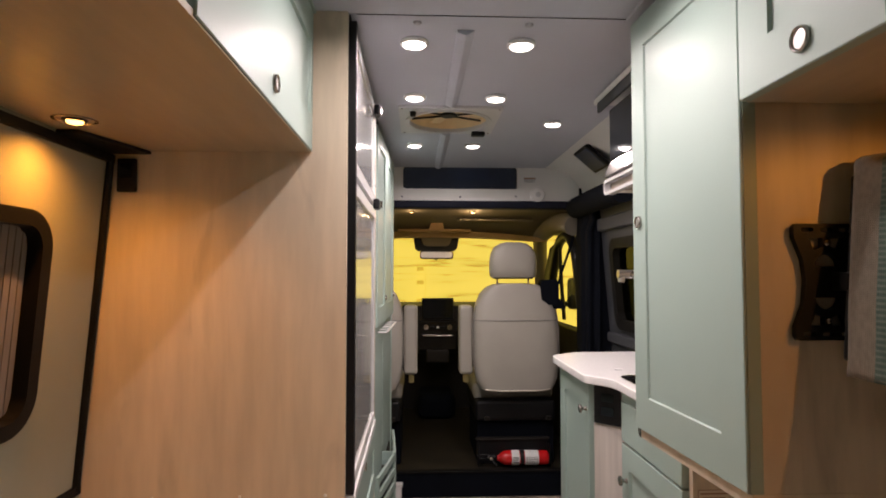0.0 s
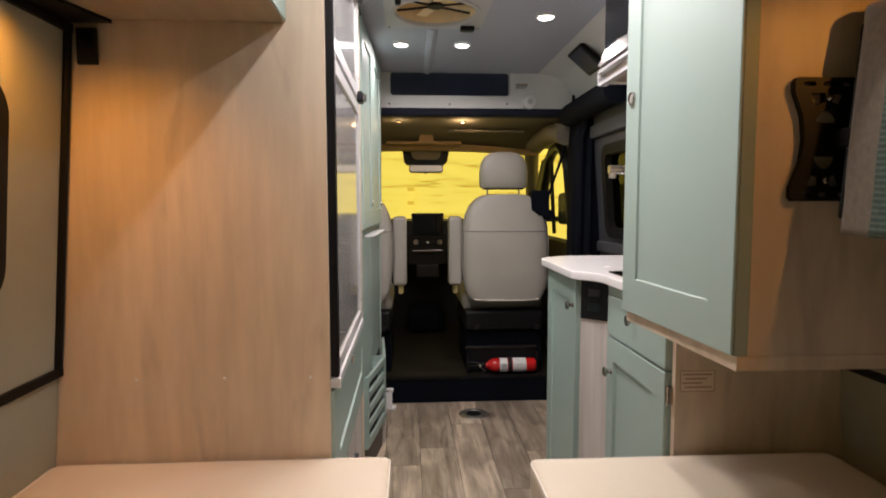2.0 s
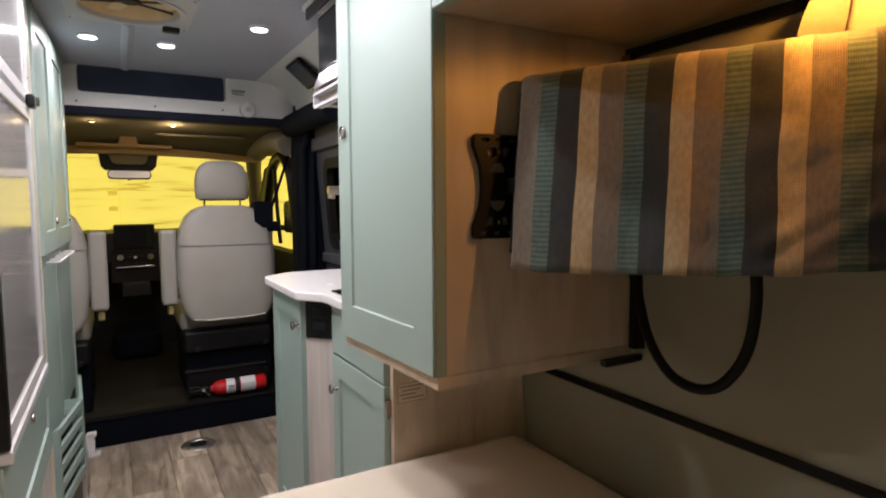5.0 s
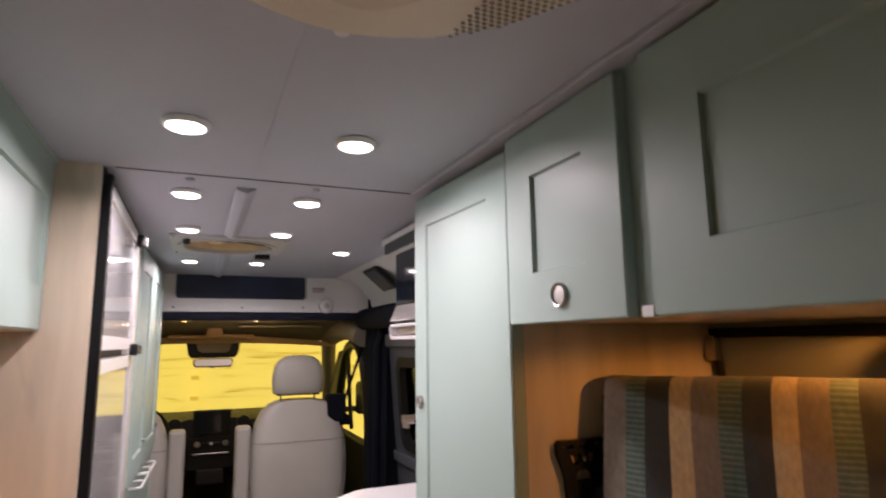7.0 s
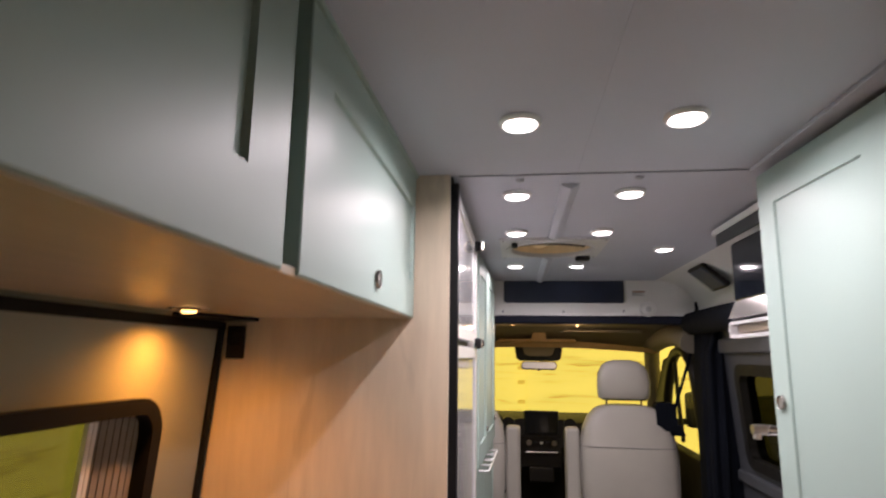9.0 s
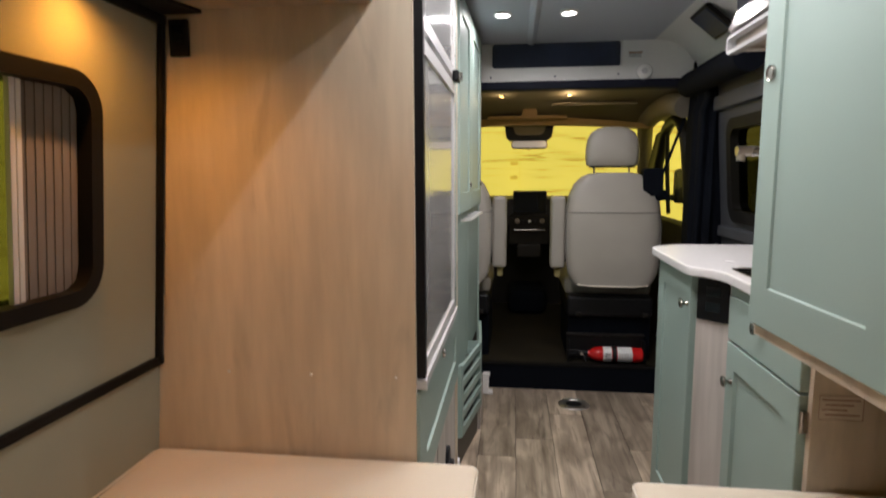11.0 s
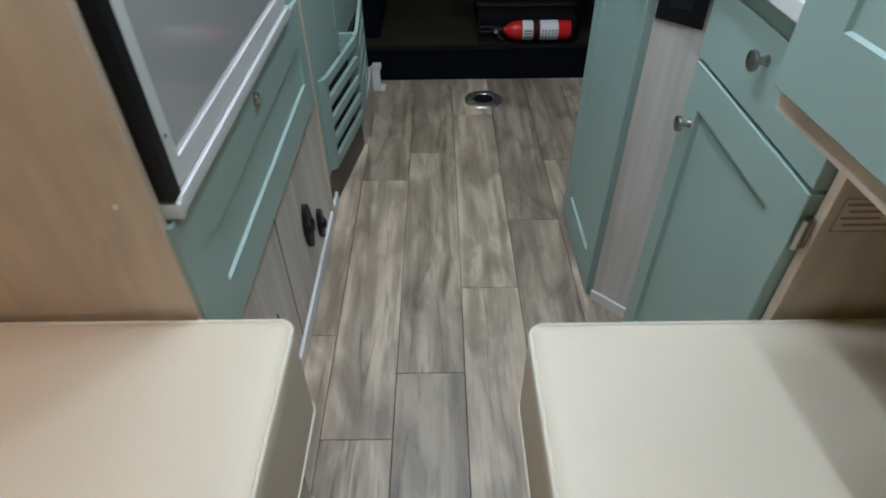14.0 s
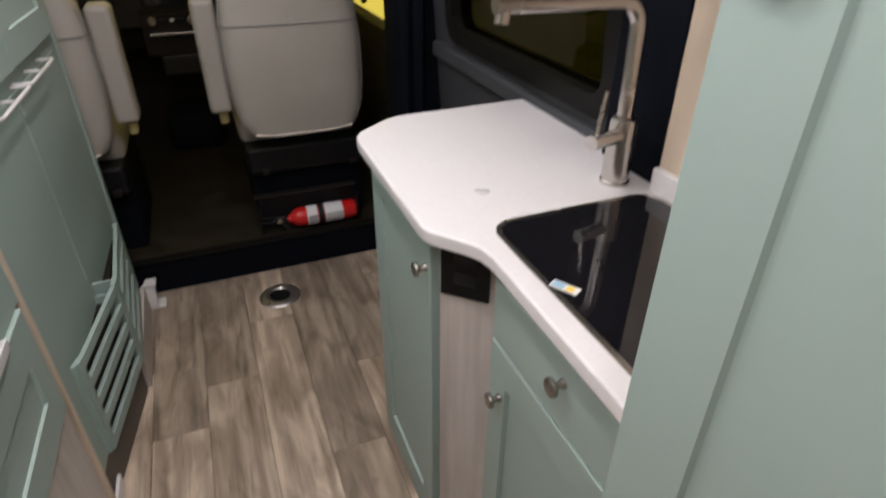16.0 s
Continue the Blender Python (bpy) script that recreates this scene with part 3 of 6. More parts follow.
# ---- the shell of the van ----
def shell():
    # tilted side walls, cut by their windows
    def side(name, fx, sgn, y0, y1, hole, label):
        zs = [0.0, 0.55] + ([hole[2], hole[3]] if hole else []) + [1.56, 1.92]
        ys = [y0] + ([hole[0], hole[1]] if hole else []) + [y1]
        t = bmesh.new()
        for d in (0.0, 0.05 * sgn):
            grid = [[t.verts.new((fx(z) + d, y, z)) for y in ys] for z in zs]
            for i in range(len(zs) - 1):
                for j in range(len(ys) - 1):
                    if hole and zs[i] == hole[2] and ys[j] == hole[0]:
                        continue
                    t.faces.new((grid[i][j], grid[i][j + 1], grid[i + 1][j + 1], grid[i + 1][j]))
        return structure(name, t, FABRIC, label)
    side("wall_left", leftx, -1, -1.25, 3.36, (0.362, 1.122, 0.980, 1.371), "cream fabric-lined van side wall with a rounded window")
    side("wall_right", rightx, 1, -1.25, 1.93, None, "cream fabric-lined van side wall behind the bed")
    side("wall_right_front", rightx, 1, 1.93, 3.14, (2.10, 2.92, 1.03, 1.405), "grey sliding side door wall with a window").data.materials[0] = DOORGREY
    structure("wall_rear", box(-0.9, 1.2, -1.30, -1.25, 0, 1.95), FABRIC, "plain cream rear wall behind the bed")
    structure("floor_base", box(-0.9, 1.2, -1.25, 3.33, -0.05, -0.004), CONCRETE, "plain subfloor under the vinyl planks")
    # ceiling: two sheets that meet in a seam, with the fan's opening, falling away in a cove at the front sides
    t = bmesh.new()
    box(-0.80, 1.10, -1.25, 1.362, CEIL, CEIL + 0.03, bm=t)
    fx0, fx1, fy0, fy1 = -0.02, 0.305, 2.15, 2.48
    box(-0.80, fx0, 1.365, 3.38, CEIL, CEIL + 0.03, bm=t)
    box(fx1, 0.78, 1.365, 3.38, CEIL, CEIL + 0.03, bm=t)
    box(fx0, fx1, 1.365, fy0, CEIL, CEIL + 0.03, bm=t)
    box(fx0, fx1, fy1, 3.38, CEIL, CEIL + 0.03, bm=t)
    structure("ceiling", t, HEADLINER, "grey padded headliner with a cross seam")
    cove = [(0.78, CEIL), (0.86, CEIL - 0.012), (0.93, CEIL - 0.05), (0.985, CEIL - 0.12), (1.005, CEIL - 0.21), (1.06, CEIL - 0.21), (1.06, CEIL + 0.05), (0.78, CEIL + 0.05)]
    structure("ceiling_cove", prism(cove, -3.38, -1.365, m=Matrix(((1, 0, 0, 0), (0, 0, -1, 0), (0, 1, 0, 0), (0, 0, 0, 1)))), WHITE, "pale rounded cove along the ceiling's edge", 60)
    structure("ceiling_seam", tube([(-0.13, 1.3635, CEIL - 0.001), (0.10, 1.3635, CEIL - 0.001), (0.35, 1.3635, CEIL - 0.001), (0.55, 1.3635, CEIL - 0.001)], 0.0011, 8), RUBBER, "thin dark seam across the ceiling")
    structure("ceiling_joint", box(0.1495, 0.1515, 0.55, 1.36, CEIL - 0.0012, CEIL + 0.002), HEADLINER, "thin joint line along the ceiling")
    # a shallow ridged cable channel either side of the roof fan
    for y0, y1 in ((1.445, 2.10), (2.53, 3.36)):
        ridge = [(0.118, CEIL + 0.001), (0.122, CEIL - 0.007), (0.140, CEIL - 0.013), (0.147, CEIL - 0.013), (0.168, CEIL + 0.001)]
        structure("trim_ceiling_channel", prism(ridge, -y1, -y0, m=Matrix(((1, 0, 0, 0), (0, 0, -1, 0), (0, 1, 0, 0), (0, 0, 0, 1)))), HEADLINER, "grey ridged cable channel along the ceiling")
    # header over the cab with its dark shelf
    outer = rounded(-0.75, 0.98, 1.70, 1.93, 0.001, 5)
    t = ring(outer, rounded(-0.068, 0.618, 1.772, 1.926 - 0.012, 0.022, 5), 0, 0.06, m=facing(3.37, 1))
    structure("wall_header", t, WHITE, "white moulded header over the cab opening")
    structure("header_shelf_back", box(-0.09, 0.64, 3.455, 3.465, 1.75, 1.93), NETDARK, "dark lining at the back of the header shelf")
    t = box(-0.085, 0.635, 3.425, 3.452, 1.755, 1.775)
    structure("header_shelf_floor", t, NETDARK, "dark lining of the header shelf")
    structure("header_trim", box(-0.75, 0.99, 3.352, 3.44, 1.655, 1.70, 0.012, 3), TRIMNAVY, "black padded trim under the header")
    for x, z in ((-0.073, 1.724), (0.27, 1.724), (0.60, 1.728)):
        dot = lathe([(0.0055, 0), (0.005, 0.0015), (0.0025, 0.002), (0, 0.002)], Matrix.Translation((x, 3.3702, z)) @ Vector((0, -1, 0)).to_track_quat("Z", "Y").to_matrix().to_4x4(), 12)
        put("screw", dot, NETDARK, 30).parent = bpy.data.objects["wall_header"]
    structure("header_lip", box(-0.74, 0.98, 3.362, 3.372, 1.700, 1.712, 0.003), WHITE, "white lip along the header")
    # flat divider panels
    structure("wall_partition", box(leftx(1.0) - 0.12, -0.150, 1.350, 1.366, 0.0, CEIL, 0.0015), MAPLE, "maple laminate partition beside the refrigerator")


shell()


def window_unit(name, x, sgn, y0, y1, z0, z1, frame_w, glass_mat, label, tilt_x):
    """A rounded rubber-framed window in a leaning wall."""
    w = thing(name, label, "window", (x, (y0 + y1) / 2, z0), kind="structure")
    lean = Matrix.Identity(4)
    lean[0][2] = tilt_x
    lean[0][3] = -tilt_x * (z0 + z1) / 2
    m = lean @ upright(x, sgn)
    o, i = rounded(y0, y1, z0, z1, 0.075, 8), rounded(y0 + frame_w, y1 - frame_w, z0 + frame_w, z1 - frame_w, 0.045, 8)
    sub("window_frame", ring(o, i, -0.055, 0.018, 0.006, m=m), RUBBER, w, "black rounded rubber window frame", 50)
    p = sub("pane", prism(i, -0.022, -0.018, m=m), glass_mat, w)
    p.visible_shadow = False
    return w


lw = window_unit("window_1", leftx(1.17) + 0.004, 1, 0.35, 1.137, 0.965, 1.386, 0.030, TINTED, "dark tinted side window in a rounded black frame", 0.0774)


def leaning(bm):
    """Leans an upright board with the van's left wall."""
    for v in bm.verts:
        v.co.x += 0.0774 * (v.co.z - 1.17)
    return bm


bl = bmesh.new()
for k in range(13):
    yk = 0.984 + k * 0.0096
    box(leftx(1.17) - 0.012 + 0.002 * (k % 2), leftx(1.17) - 0.008 + 0.002 * (k % 2), yk, yk + 0.0098, 0.99, 1.360, bm=bl)
single("pleated_blind", leaning(bl), BLIND, "brown pleated blind drawn aside inside the window", "blind")
bl = box(leftx(1.17) - 0.012, leftx(1.17) - 0.001, 0.958, 0.969, 0.99, 1.360, 0.002)
box(leftx(1.17) - 0.012, leftx(1.17) - 0.003, 0.972, 0.983, 0.99, 1.360, 0.002, bm=bl)
single("blind_rail", leaning(bl), ALU, "white aluminium edge rail of the window blind", "blind")
window_unit("window_2", rightx(1.2) - 0.004, -1, 2.05, 2.97, 0.985, 1.45, 0.05, PRIVACY, "dark tinted sliding door window in a black frame", -0.0774)


def wall_trims():
    """Black rubber strips that frame the fabric panels of both side walls."""
    for fx, s, y1, lab in ((leftx, 1, 1.338, "left"), (rightx, -1, 0.895, "right")):
        d = 0.006 * s
        pts = [(fx(1.535) + d, -1.2, 1.535), (fx(1.535) + d, y1, 1.535), (fx(0.778) + d, y1, 0.778)]
        if s > 0:
            pts.append((fx(0.778) + d, -1.2, 0.778))
        else:
            pts = pts[:2] + [(fx(0.90) + d, y1, 0.90)]
        t = bmesh.new()
        for a, c in zip(pts, pts[1:]):
            hx, hy = 0.005, 0.011
            a, c = Vector(a), Vector(c)
            if abs(a.y - c.y) > 0.1:
                prism([(a.x - hx, -1.2), (a.x + hx, -1.2), (a.x + hx, y1 + hy), (a.x - hx, y1 + hy)], a.z - 0.0095, a.z + 0.0095, 0.003, bm=t)
            else:
                q = tube([a, (a + c) / 2, c], 0.0085, 8)
                merge(t, q)
        structure("trim_wall_" + lab, t, RUBBER, "black rubber trim round the fabric wall panel")
    structure("trim_wall_right_low", prism([(rightx(0.76) - 0.012, -1.2), (rightx(0.76) + 0.004, -1.2), (rightx(0.76) + 0.004, 1.348), (rightx(0.76) - 0.012, 1.348)], 0.757, 0.774, 0.003), RUBBER, "black rubber trim along the wall above the bed")


wall_trims()


# ---- cab ----
def cab():
    structure("step_riser", box(-0.75, 1.06, 3.325, 3.36, -0.004, 0.138, 0.004), NAVY, "black carpeted step riser to the cab")
    structure("floor_cab", box(-0.85, 1.15, 3.326, 5.0, 0.118, 0.14, 0.004), CARPET, "dark brown cab floor mat")
    structure("step_nosing", box(-0.74, 1.05, 3.318, 3.36, 0.134, 0.147, 0.004), RUBBER, "black step edge")
    # windscreen band, pillars, roof and doors
    prof = [(3.40, 1.66), (3.70, 1.672), (3.95, 1.655), (4.15, 1.60), (4.27, 1.545), (4.30, 1.60), (3.9, 1.72), (3.4, 1.72)]
    structure("ceiling_cab", prism(prof, -0.72, 1.02, m=Matrix(((0, 0, 1, 0), (1, 0, 0, 0), (0, 1, 0, 0), (0, 0, 0, 1)))), CABLINER, "taupe cab headliner", 60)
    t = bmesh.new()
    us = [k / 6 - 1 for k in range(13)]
    arch = [(0.15 + 0.80 * u, 1.536 - 0.034 * u * u) for u in us] + [(0.15 + 0.80 * u, 1.582 - 0.052 * u * u) for u in us[::-1]]
    merge(t, prism(arch, 0, 0.10, 0.008, m=facing(4.14, 1)))
    structure("trim_visor_shelf", t, BROWN, "tan padded edge above the windscreen")
    for x, s in ((-0.70, -1), (1.0, 1)):
        t = bmesh.new()
        # A-pillar leaning with the windscreen, and the roof rail
        path = [(x - s * 0.075, 4.20, 1.57), (x - s * 0.045, 4.36, 1.47), (x + s * 0.02, 4.62, 1.22), (x + s * 0.06, 4.85, 1.00)]
        merge(t, tube(arc(path, 0.1), 0.052, 12))
        merge(t, tube(arc([(x - s * 0.035, 3.42, 1.56), (x - s * 0.05, 3.60, 1.60), (x - s * 0.05, 3.9, 1.61), (x - s * 0.06, 4.25, 1.56)], 0.2), 0.062, 12))
        structure("pillar_front", t, CABLINER, "taupe windscreen pillar", 60)
        # B-pillar and door
        t = bmesh.new()
        box(x - 0.020 if s > 0 else x - 0.08, x + 0.08 if s > 0 else x + 0.020, 3.30, 3.46, 0.10, 1.70, 0.02, 3, bm=t)
        structure("pillar_middle", t, NAVY, "black padded door pillar")
        # door with its window opening
        def dx(z):
            return x + s * (0.055 - 0.09 * max(0, z - 0.9))
        t = bmesh.new()
        box(x + s * 0.03 - 0.03, x + s * 0.03 + 0.03, 3.50, 4.75, 0.10, 0.93, 0.02, 3, bm=t)
        structure("door_cab", t, DASH, "dark cab door panel below the window")
        frame_pts = [(dx(0.93), 3.54, 0.93), (dx(1.4), 3.56, 1.42), (dx(1.52), 3.68, 1.53), (dx(1.5), 3.96, 1.50), (dx(1.2), 4.28, 1.22), (dx(0.95), 4.40, 0.93)]
        structure("door_frame", tube(arc(frame_pts, 0.12), 0.034, 10), BLACK, "black cab door window frame", 60)
        sail = prism([(4.36, 0.90), (4.84, 0.90), (4.60, 1.16), (4.20, 1.46), (4.06, 1.48), (4.28, 1.20)], -0.012, 0.012, 0.004, m=Matrix(((0, 0, 1, 0), (1, 0, 0, 0), (0, 1, 0, 0), (0, 0, 0, 1))))
        for v in sail.verts:
            v.co.x += dx(v.co.z)
        structure("trim_door_sail", sail, BLACK, "black triangular panel at the front of the cab door")
        structure("door_post", tube([(dx(0.95), 4.02, 0.95), (dx(1.2), 4.00, 1.2), (dx(1.45), 3.95, 1.47)], 0.014, 8), BLACK, "slim black divider in the cab door window", 60)
        g = bmesh.new()
        g.faces.new([g.verts.new(p) for p in ((dx(0.93), 3.54, 0.93), (dx(0.93), 4.40, 0.93), (dx(1.22), 4.28, 1.22), (dx(1.5), 3.96, 1.50), (dx(1.5), 3.58, 1.50))])
        ob = structure("window_cab_door", g, CLEAR, "clear cab door window glass")
        ob.visible_shadow = False
        structure("wall_cab_side", box(x + s * 0.02 - 0.02, x + s * 0.02 + 0.02, 3.30, 3.52, 0.1, 1.75), NAVY, "black cab side lining")
    g = bmesh.new()
    rows = []
    for i in range(7):
        f = i / 6
        row = []
        for k in range(11):
            u = k / 10 * 2 - 1
            row.append(g.verts.new((0.15 + u * (0.82 + 0.10 * f), 4.27 + 0.66 * f - 0.05 * u * u, 1.55 - 0.53 * f)))
        rows.append(row)
    for a, c in zip(rows, rows[1:]):
        for k in range(10):
            g.faces.new((a[k], a[k + 1], c[k + 1], c[k]))
    ob = structure("window_windscreen", g, CLEAR, "clear windscreen glass")
    ob.visible_shadow = False
    structure("cab_bulkhead", box(-0.9, 1.2, 4.93, 4.98, 0.0, 1.0), DASH, "dark bulkhead under the windscreen")
    # Boxes added to keep the outside yellow from leaking in round the headliner.
    structure("roof_cab_filler", box(-0.9, 1.2, 3.44, 4.42, 1.735, 1.765), CABLINER, "roof skin added over the cab to block outside light")
    for x0, x1 in ((0.985, 1.16), (-0.9, -0.752)):
        structure("header_side_filler", box(x0, x1, 3.345, 3.46, 1.58, 1.95), NAVY, "black lining added beside the header to close a light leak")
        structure("rail_cab_side_filler", box(max(x0, 1.0) if x0 > 0 else x0, x1, 3.46, 4.30, 1.56, 1.77), CABLINER, "taupe roof side lining added over the cab door to close a light leak")
    structure("wall_cab_left", box(-0.80, -0.76, 3.30, 3.52, 0.0, 1.9), NAVY, "black cab side lining")


cab()


def dashboard():
    d = thing("dashboard", "charcoal plastic dashboard with a centre stack", "dashboard", (0.15, 4.6, 0.14))
    prof = [(4.42, 0.86), (4.40, 0.95), (4.44, 1.005), (4.55, 1.03), (4.90, 1.035), (4.92, 0.80), (4.70, 0.70), (4.50, 0.72)]
    sub("top_pad", prism(prof, -0.68, 1.0, 0.012, m=Matrix(((0, 0, 1, 0), (1, 0, 0, 0), (0, 1, 0, 0), (0, 0, 0, 1)))), DASH, d)
    for x in (-0.06, 0.375):
        sub("air_vent", rod((x, 4.43, 1.0), (x, 4.365, 1.0), 0.048, 0.042, 20), BLACK, d, "round black air vent")
    sub("console_tower", prism([(4.40, 0.70), (4.37, 0.90), (4.5, 0.98), (4.6, 0.98), (4.6, 0.66), (4.46, 0.66)], 0.03, 0.31, 0.012, m=Matrix(((0, 0, 1, 0), (1, 0, 0, 0), (0, 1, 0, 0), (0, 0, 0, 1)))), DASH, d)
    cowl = [(-0.135, 0.84), (-0.125, 0.955), (-0.075, 1.005), (0.02, 1.03), (0.33, 1.03), (0.40, 1.01), (0.445, 0.96), (0.455, 0.84)]
    sub("cowl", prism(cowl, 0, 0.05, 0.014, 3, m=facing(4.392, 1)), DASH, d, "rounded dark cowl round the screen")
    sc = sub("screen", box(0.052, 0.295, 4.375, 4.40, 0.925, 1.088, 0.008, 3), BLACK, d, "dark touchscreen")
    sub("screen_glass", box(0.062, 0.285, 4.3715, 4.3755, 0.935, 1.078), SCREEN, sc)
    for x in (0.085, 0.262):
        sub("dial", rod((x, 4.365, 0.872), (x, 4.338, 0.872), 0.023, 0.020, 20), NICKEL, d, "round control dial")
    for k in range(5):
        # The middle button's white colour stands in for its light.
        sub("button", box(0.118 + k * 0.023, 0.136 + k * 0.023, 4.352, 4.366, 0.862, 0.876, 0.002), PAPER if k == 2 else BLACK, d)
    sub("trim_bar", box(0.06, 0.285, 4.350, 4.366, 0.80, 0.812, 0.003), NICKEL, d, "satin trim bar under the controls")
    sub("console_pocket", box(0.085, 0.26, 4.38, 4.48, 0.60, 0.70, 0.014), DASH, d)
    sub("lower_tunnel", box(0.02, 0.32, 4.50, 4.9, 0.14, 0.34, 0.06, 4), NAVY, d)
    w = thing("steering_wheel", "black steering wheel behind the seat", "steering wheel", (-0.28, 4.30, 0.95))
    ringpts = [(-0.28 + 0.185 * math.cos(a), 4.30 + 0.07 * math.sin(a), 0.95 + 0.17 * math.sin(a)) for a in [2 * math.pi * k / 28 for k in range(28)]]
    sub("rim", tube(ringpts, 0.016, 8, closed=True), BLACK, w)
    sub("hub", rod((-0.28, 4.30, 0.95), (-0.28, 4.43, 0.91), 0.07, 0.05, 18), BLACK, w)


dashboard()


def mirror():
    m = thing("rear_view_mirror", "black rear-view mirror with a sensor housing", "mirror", (0.15, 4.26, 1.40))
    sub("sensor_housing", prism([(-0.010, 1.535), (0.000, 1.462), (0.022, 1.440), (0.292, 1.440), (0.313, 1.462), (0.325, 1.535)], 0, 0.12, 0.010, m=facing(4.24, 1)), BLACK, m)
    sub("sensor_cover", prism([(0.045, 1.537), (0.062, 1.488), (0.085, 1.474), (0.232, 1.474), (0.255, 1.488), (0.272, 1.537)], 0, 0.05, 0.010, m=facing(4.205, 1)), CABLINER, m, "taupe sensor cover")
    tilt = Matrix.Translation((0, 4.20, 1.41)) @ Matrix.Rotation(radians(-7), 4, "X") @ Matrix.Translation((0, -4.20, -1.41))
    h = sub("mirror_shell", prism(rounded(0.035, 0.282, 1.382, 1.438, 0.024, 5), 0, 0.03, 0.006, m=tilt @ facing(4.20, 1)), BLACK, m)
    sub("mirror_glass", prism(rounded(0.041, 0.276, 1.388, 1.432, 0.02, 5), 0, 0.003, m=tilt @ facing(4.198, 1)), CHROME, h, "silver mirror glass")
    sub("mirror_knob", lathe([(0, 0), (0.008, 0), (0.008, 0.014), (0, 0.016)], pose(0.155, 4.215, 1.372), 12), BLACK, m)
    c = thing("overhead_console", "tan overhead console on the cab headliner", "console", (0.15, 4.15, 1.56))
    sub("console_body", prism([(0.10, 1.575), (0.21, 1.575), (0.195, 1.64), (0.115, 1.64)], 0, 0.14, 0.014, m=facing(4.04, 1)), BROWN, c)
    sub("console_ledge", box(-0.12, 0.40, 4.06, 4.15, 1.566, 1.590, 0.008, 3), BROWN, c)
    for x in (-0.45, 0.55):
        v = thing("sun_visor", "tan cloth sun visor folded up", "sun visor", (x, 4.10, 1.60))
        sub("visor_pad", prism(rounded(x - 0.26, x + 0.26, 3.88, 4.0, 0.03), 1.630, 1.645, 0.006), CABLINER, v)


mirror()


def pucks():
    first = None
    for px, py in PUCKS:
        if first is None:
            d = thing("ceiling_light", "round recessed white ceiling light, switched on", "ceiling light", (0, 0, 0), group="ceiling lights")
            part("bezel", lathe([(0.030, 0.0), (0.038, -0.001), (0.040, -0.004), (0.038, -0.009), (0.034, -0.012), (0.031, -0.010)], pose(0, 0, 0), 28), WHITE, d, "white bezel")
            part("diffuser", lathe([(0.031, -0.006), (0.029, -0.0125), (0.018, -0.0155), (0, -0.0165)], pose(0, 0, 0), 28), LIT, d, "bright warm diffuser")
            d.location = (px, py, CEIL)
            first = d
        else:
            copy_thing(first, pose(px, py, CEIL))
    for k, (ax, ay, az) in enumerate(AMBER):
        d = thing("reading_light", "small round amber reading light, switched on", "reading light", (ax, ay, az), group="amber reading lights")
        sub("bezel", lathe([(0.030, 0.004), (0.038, 0.004), (0.0405, -0.001), (0.039, -0.006), (0.034, -0.007), (0.031, -0.003)], pose(ax, ay, az), 28), NICKEL, d, "satin nickel bezel")
        sub("lamp_cup", lathe([(0.024, 0.002), (0.022, -0.006), (0.018, -0.009), (0.016, -0.004), (0.016, 0.002)], pose(ax, ay, az), 24), BLACK, d, "dark inner cup")
        lens = (0.0155, -0.005, -0.012) if k == 0 else (0.011, 0.004, 0.002)
        sub("diffuser", lathe([(lens[0], lens[1]), (lens[0] * 0.9, lens[2]), (lens[0] * 0.5, lens[2] - 0.002), (0, lens[2] - 0.0025)], pose(ax, ay, az), 24), AMBERLIT, d, "glowing amber lens")
    for dx in (0.373, -0.02):
        d = thing("dome_light", "small warm cab dome light, switched on", "dome light", (dx, 3.654, 1.668), group="cab dome lights")
        sub("housing", lathe([(0.0, 0.006), (0.019, 0.006), (0.019, -0.004), (0.015, -0.008), (0.010, -0.006)], pose(dx, 3.654, 1.668), 20), CABLINER, d)
        sub("diffuser", lathe([(0.011, -0.005), (0.009, -0.009), (0, -0.010)], pose(dx, 3.654, 1.668), 20), DOMELIT if dx > 0 else DOMEDIM, d, "warm glowing lens")


pucks()


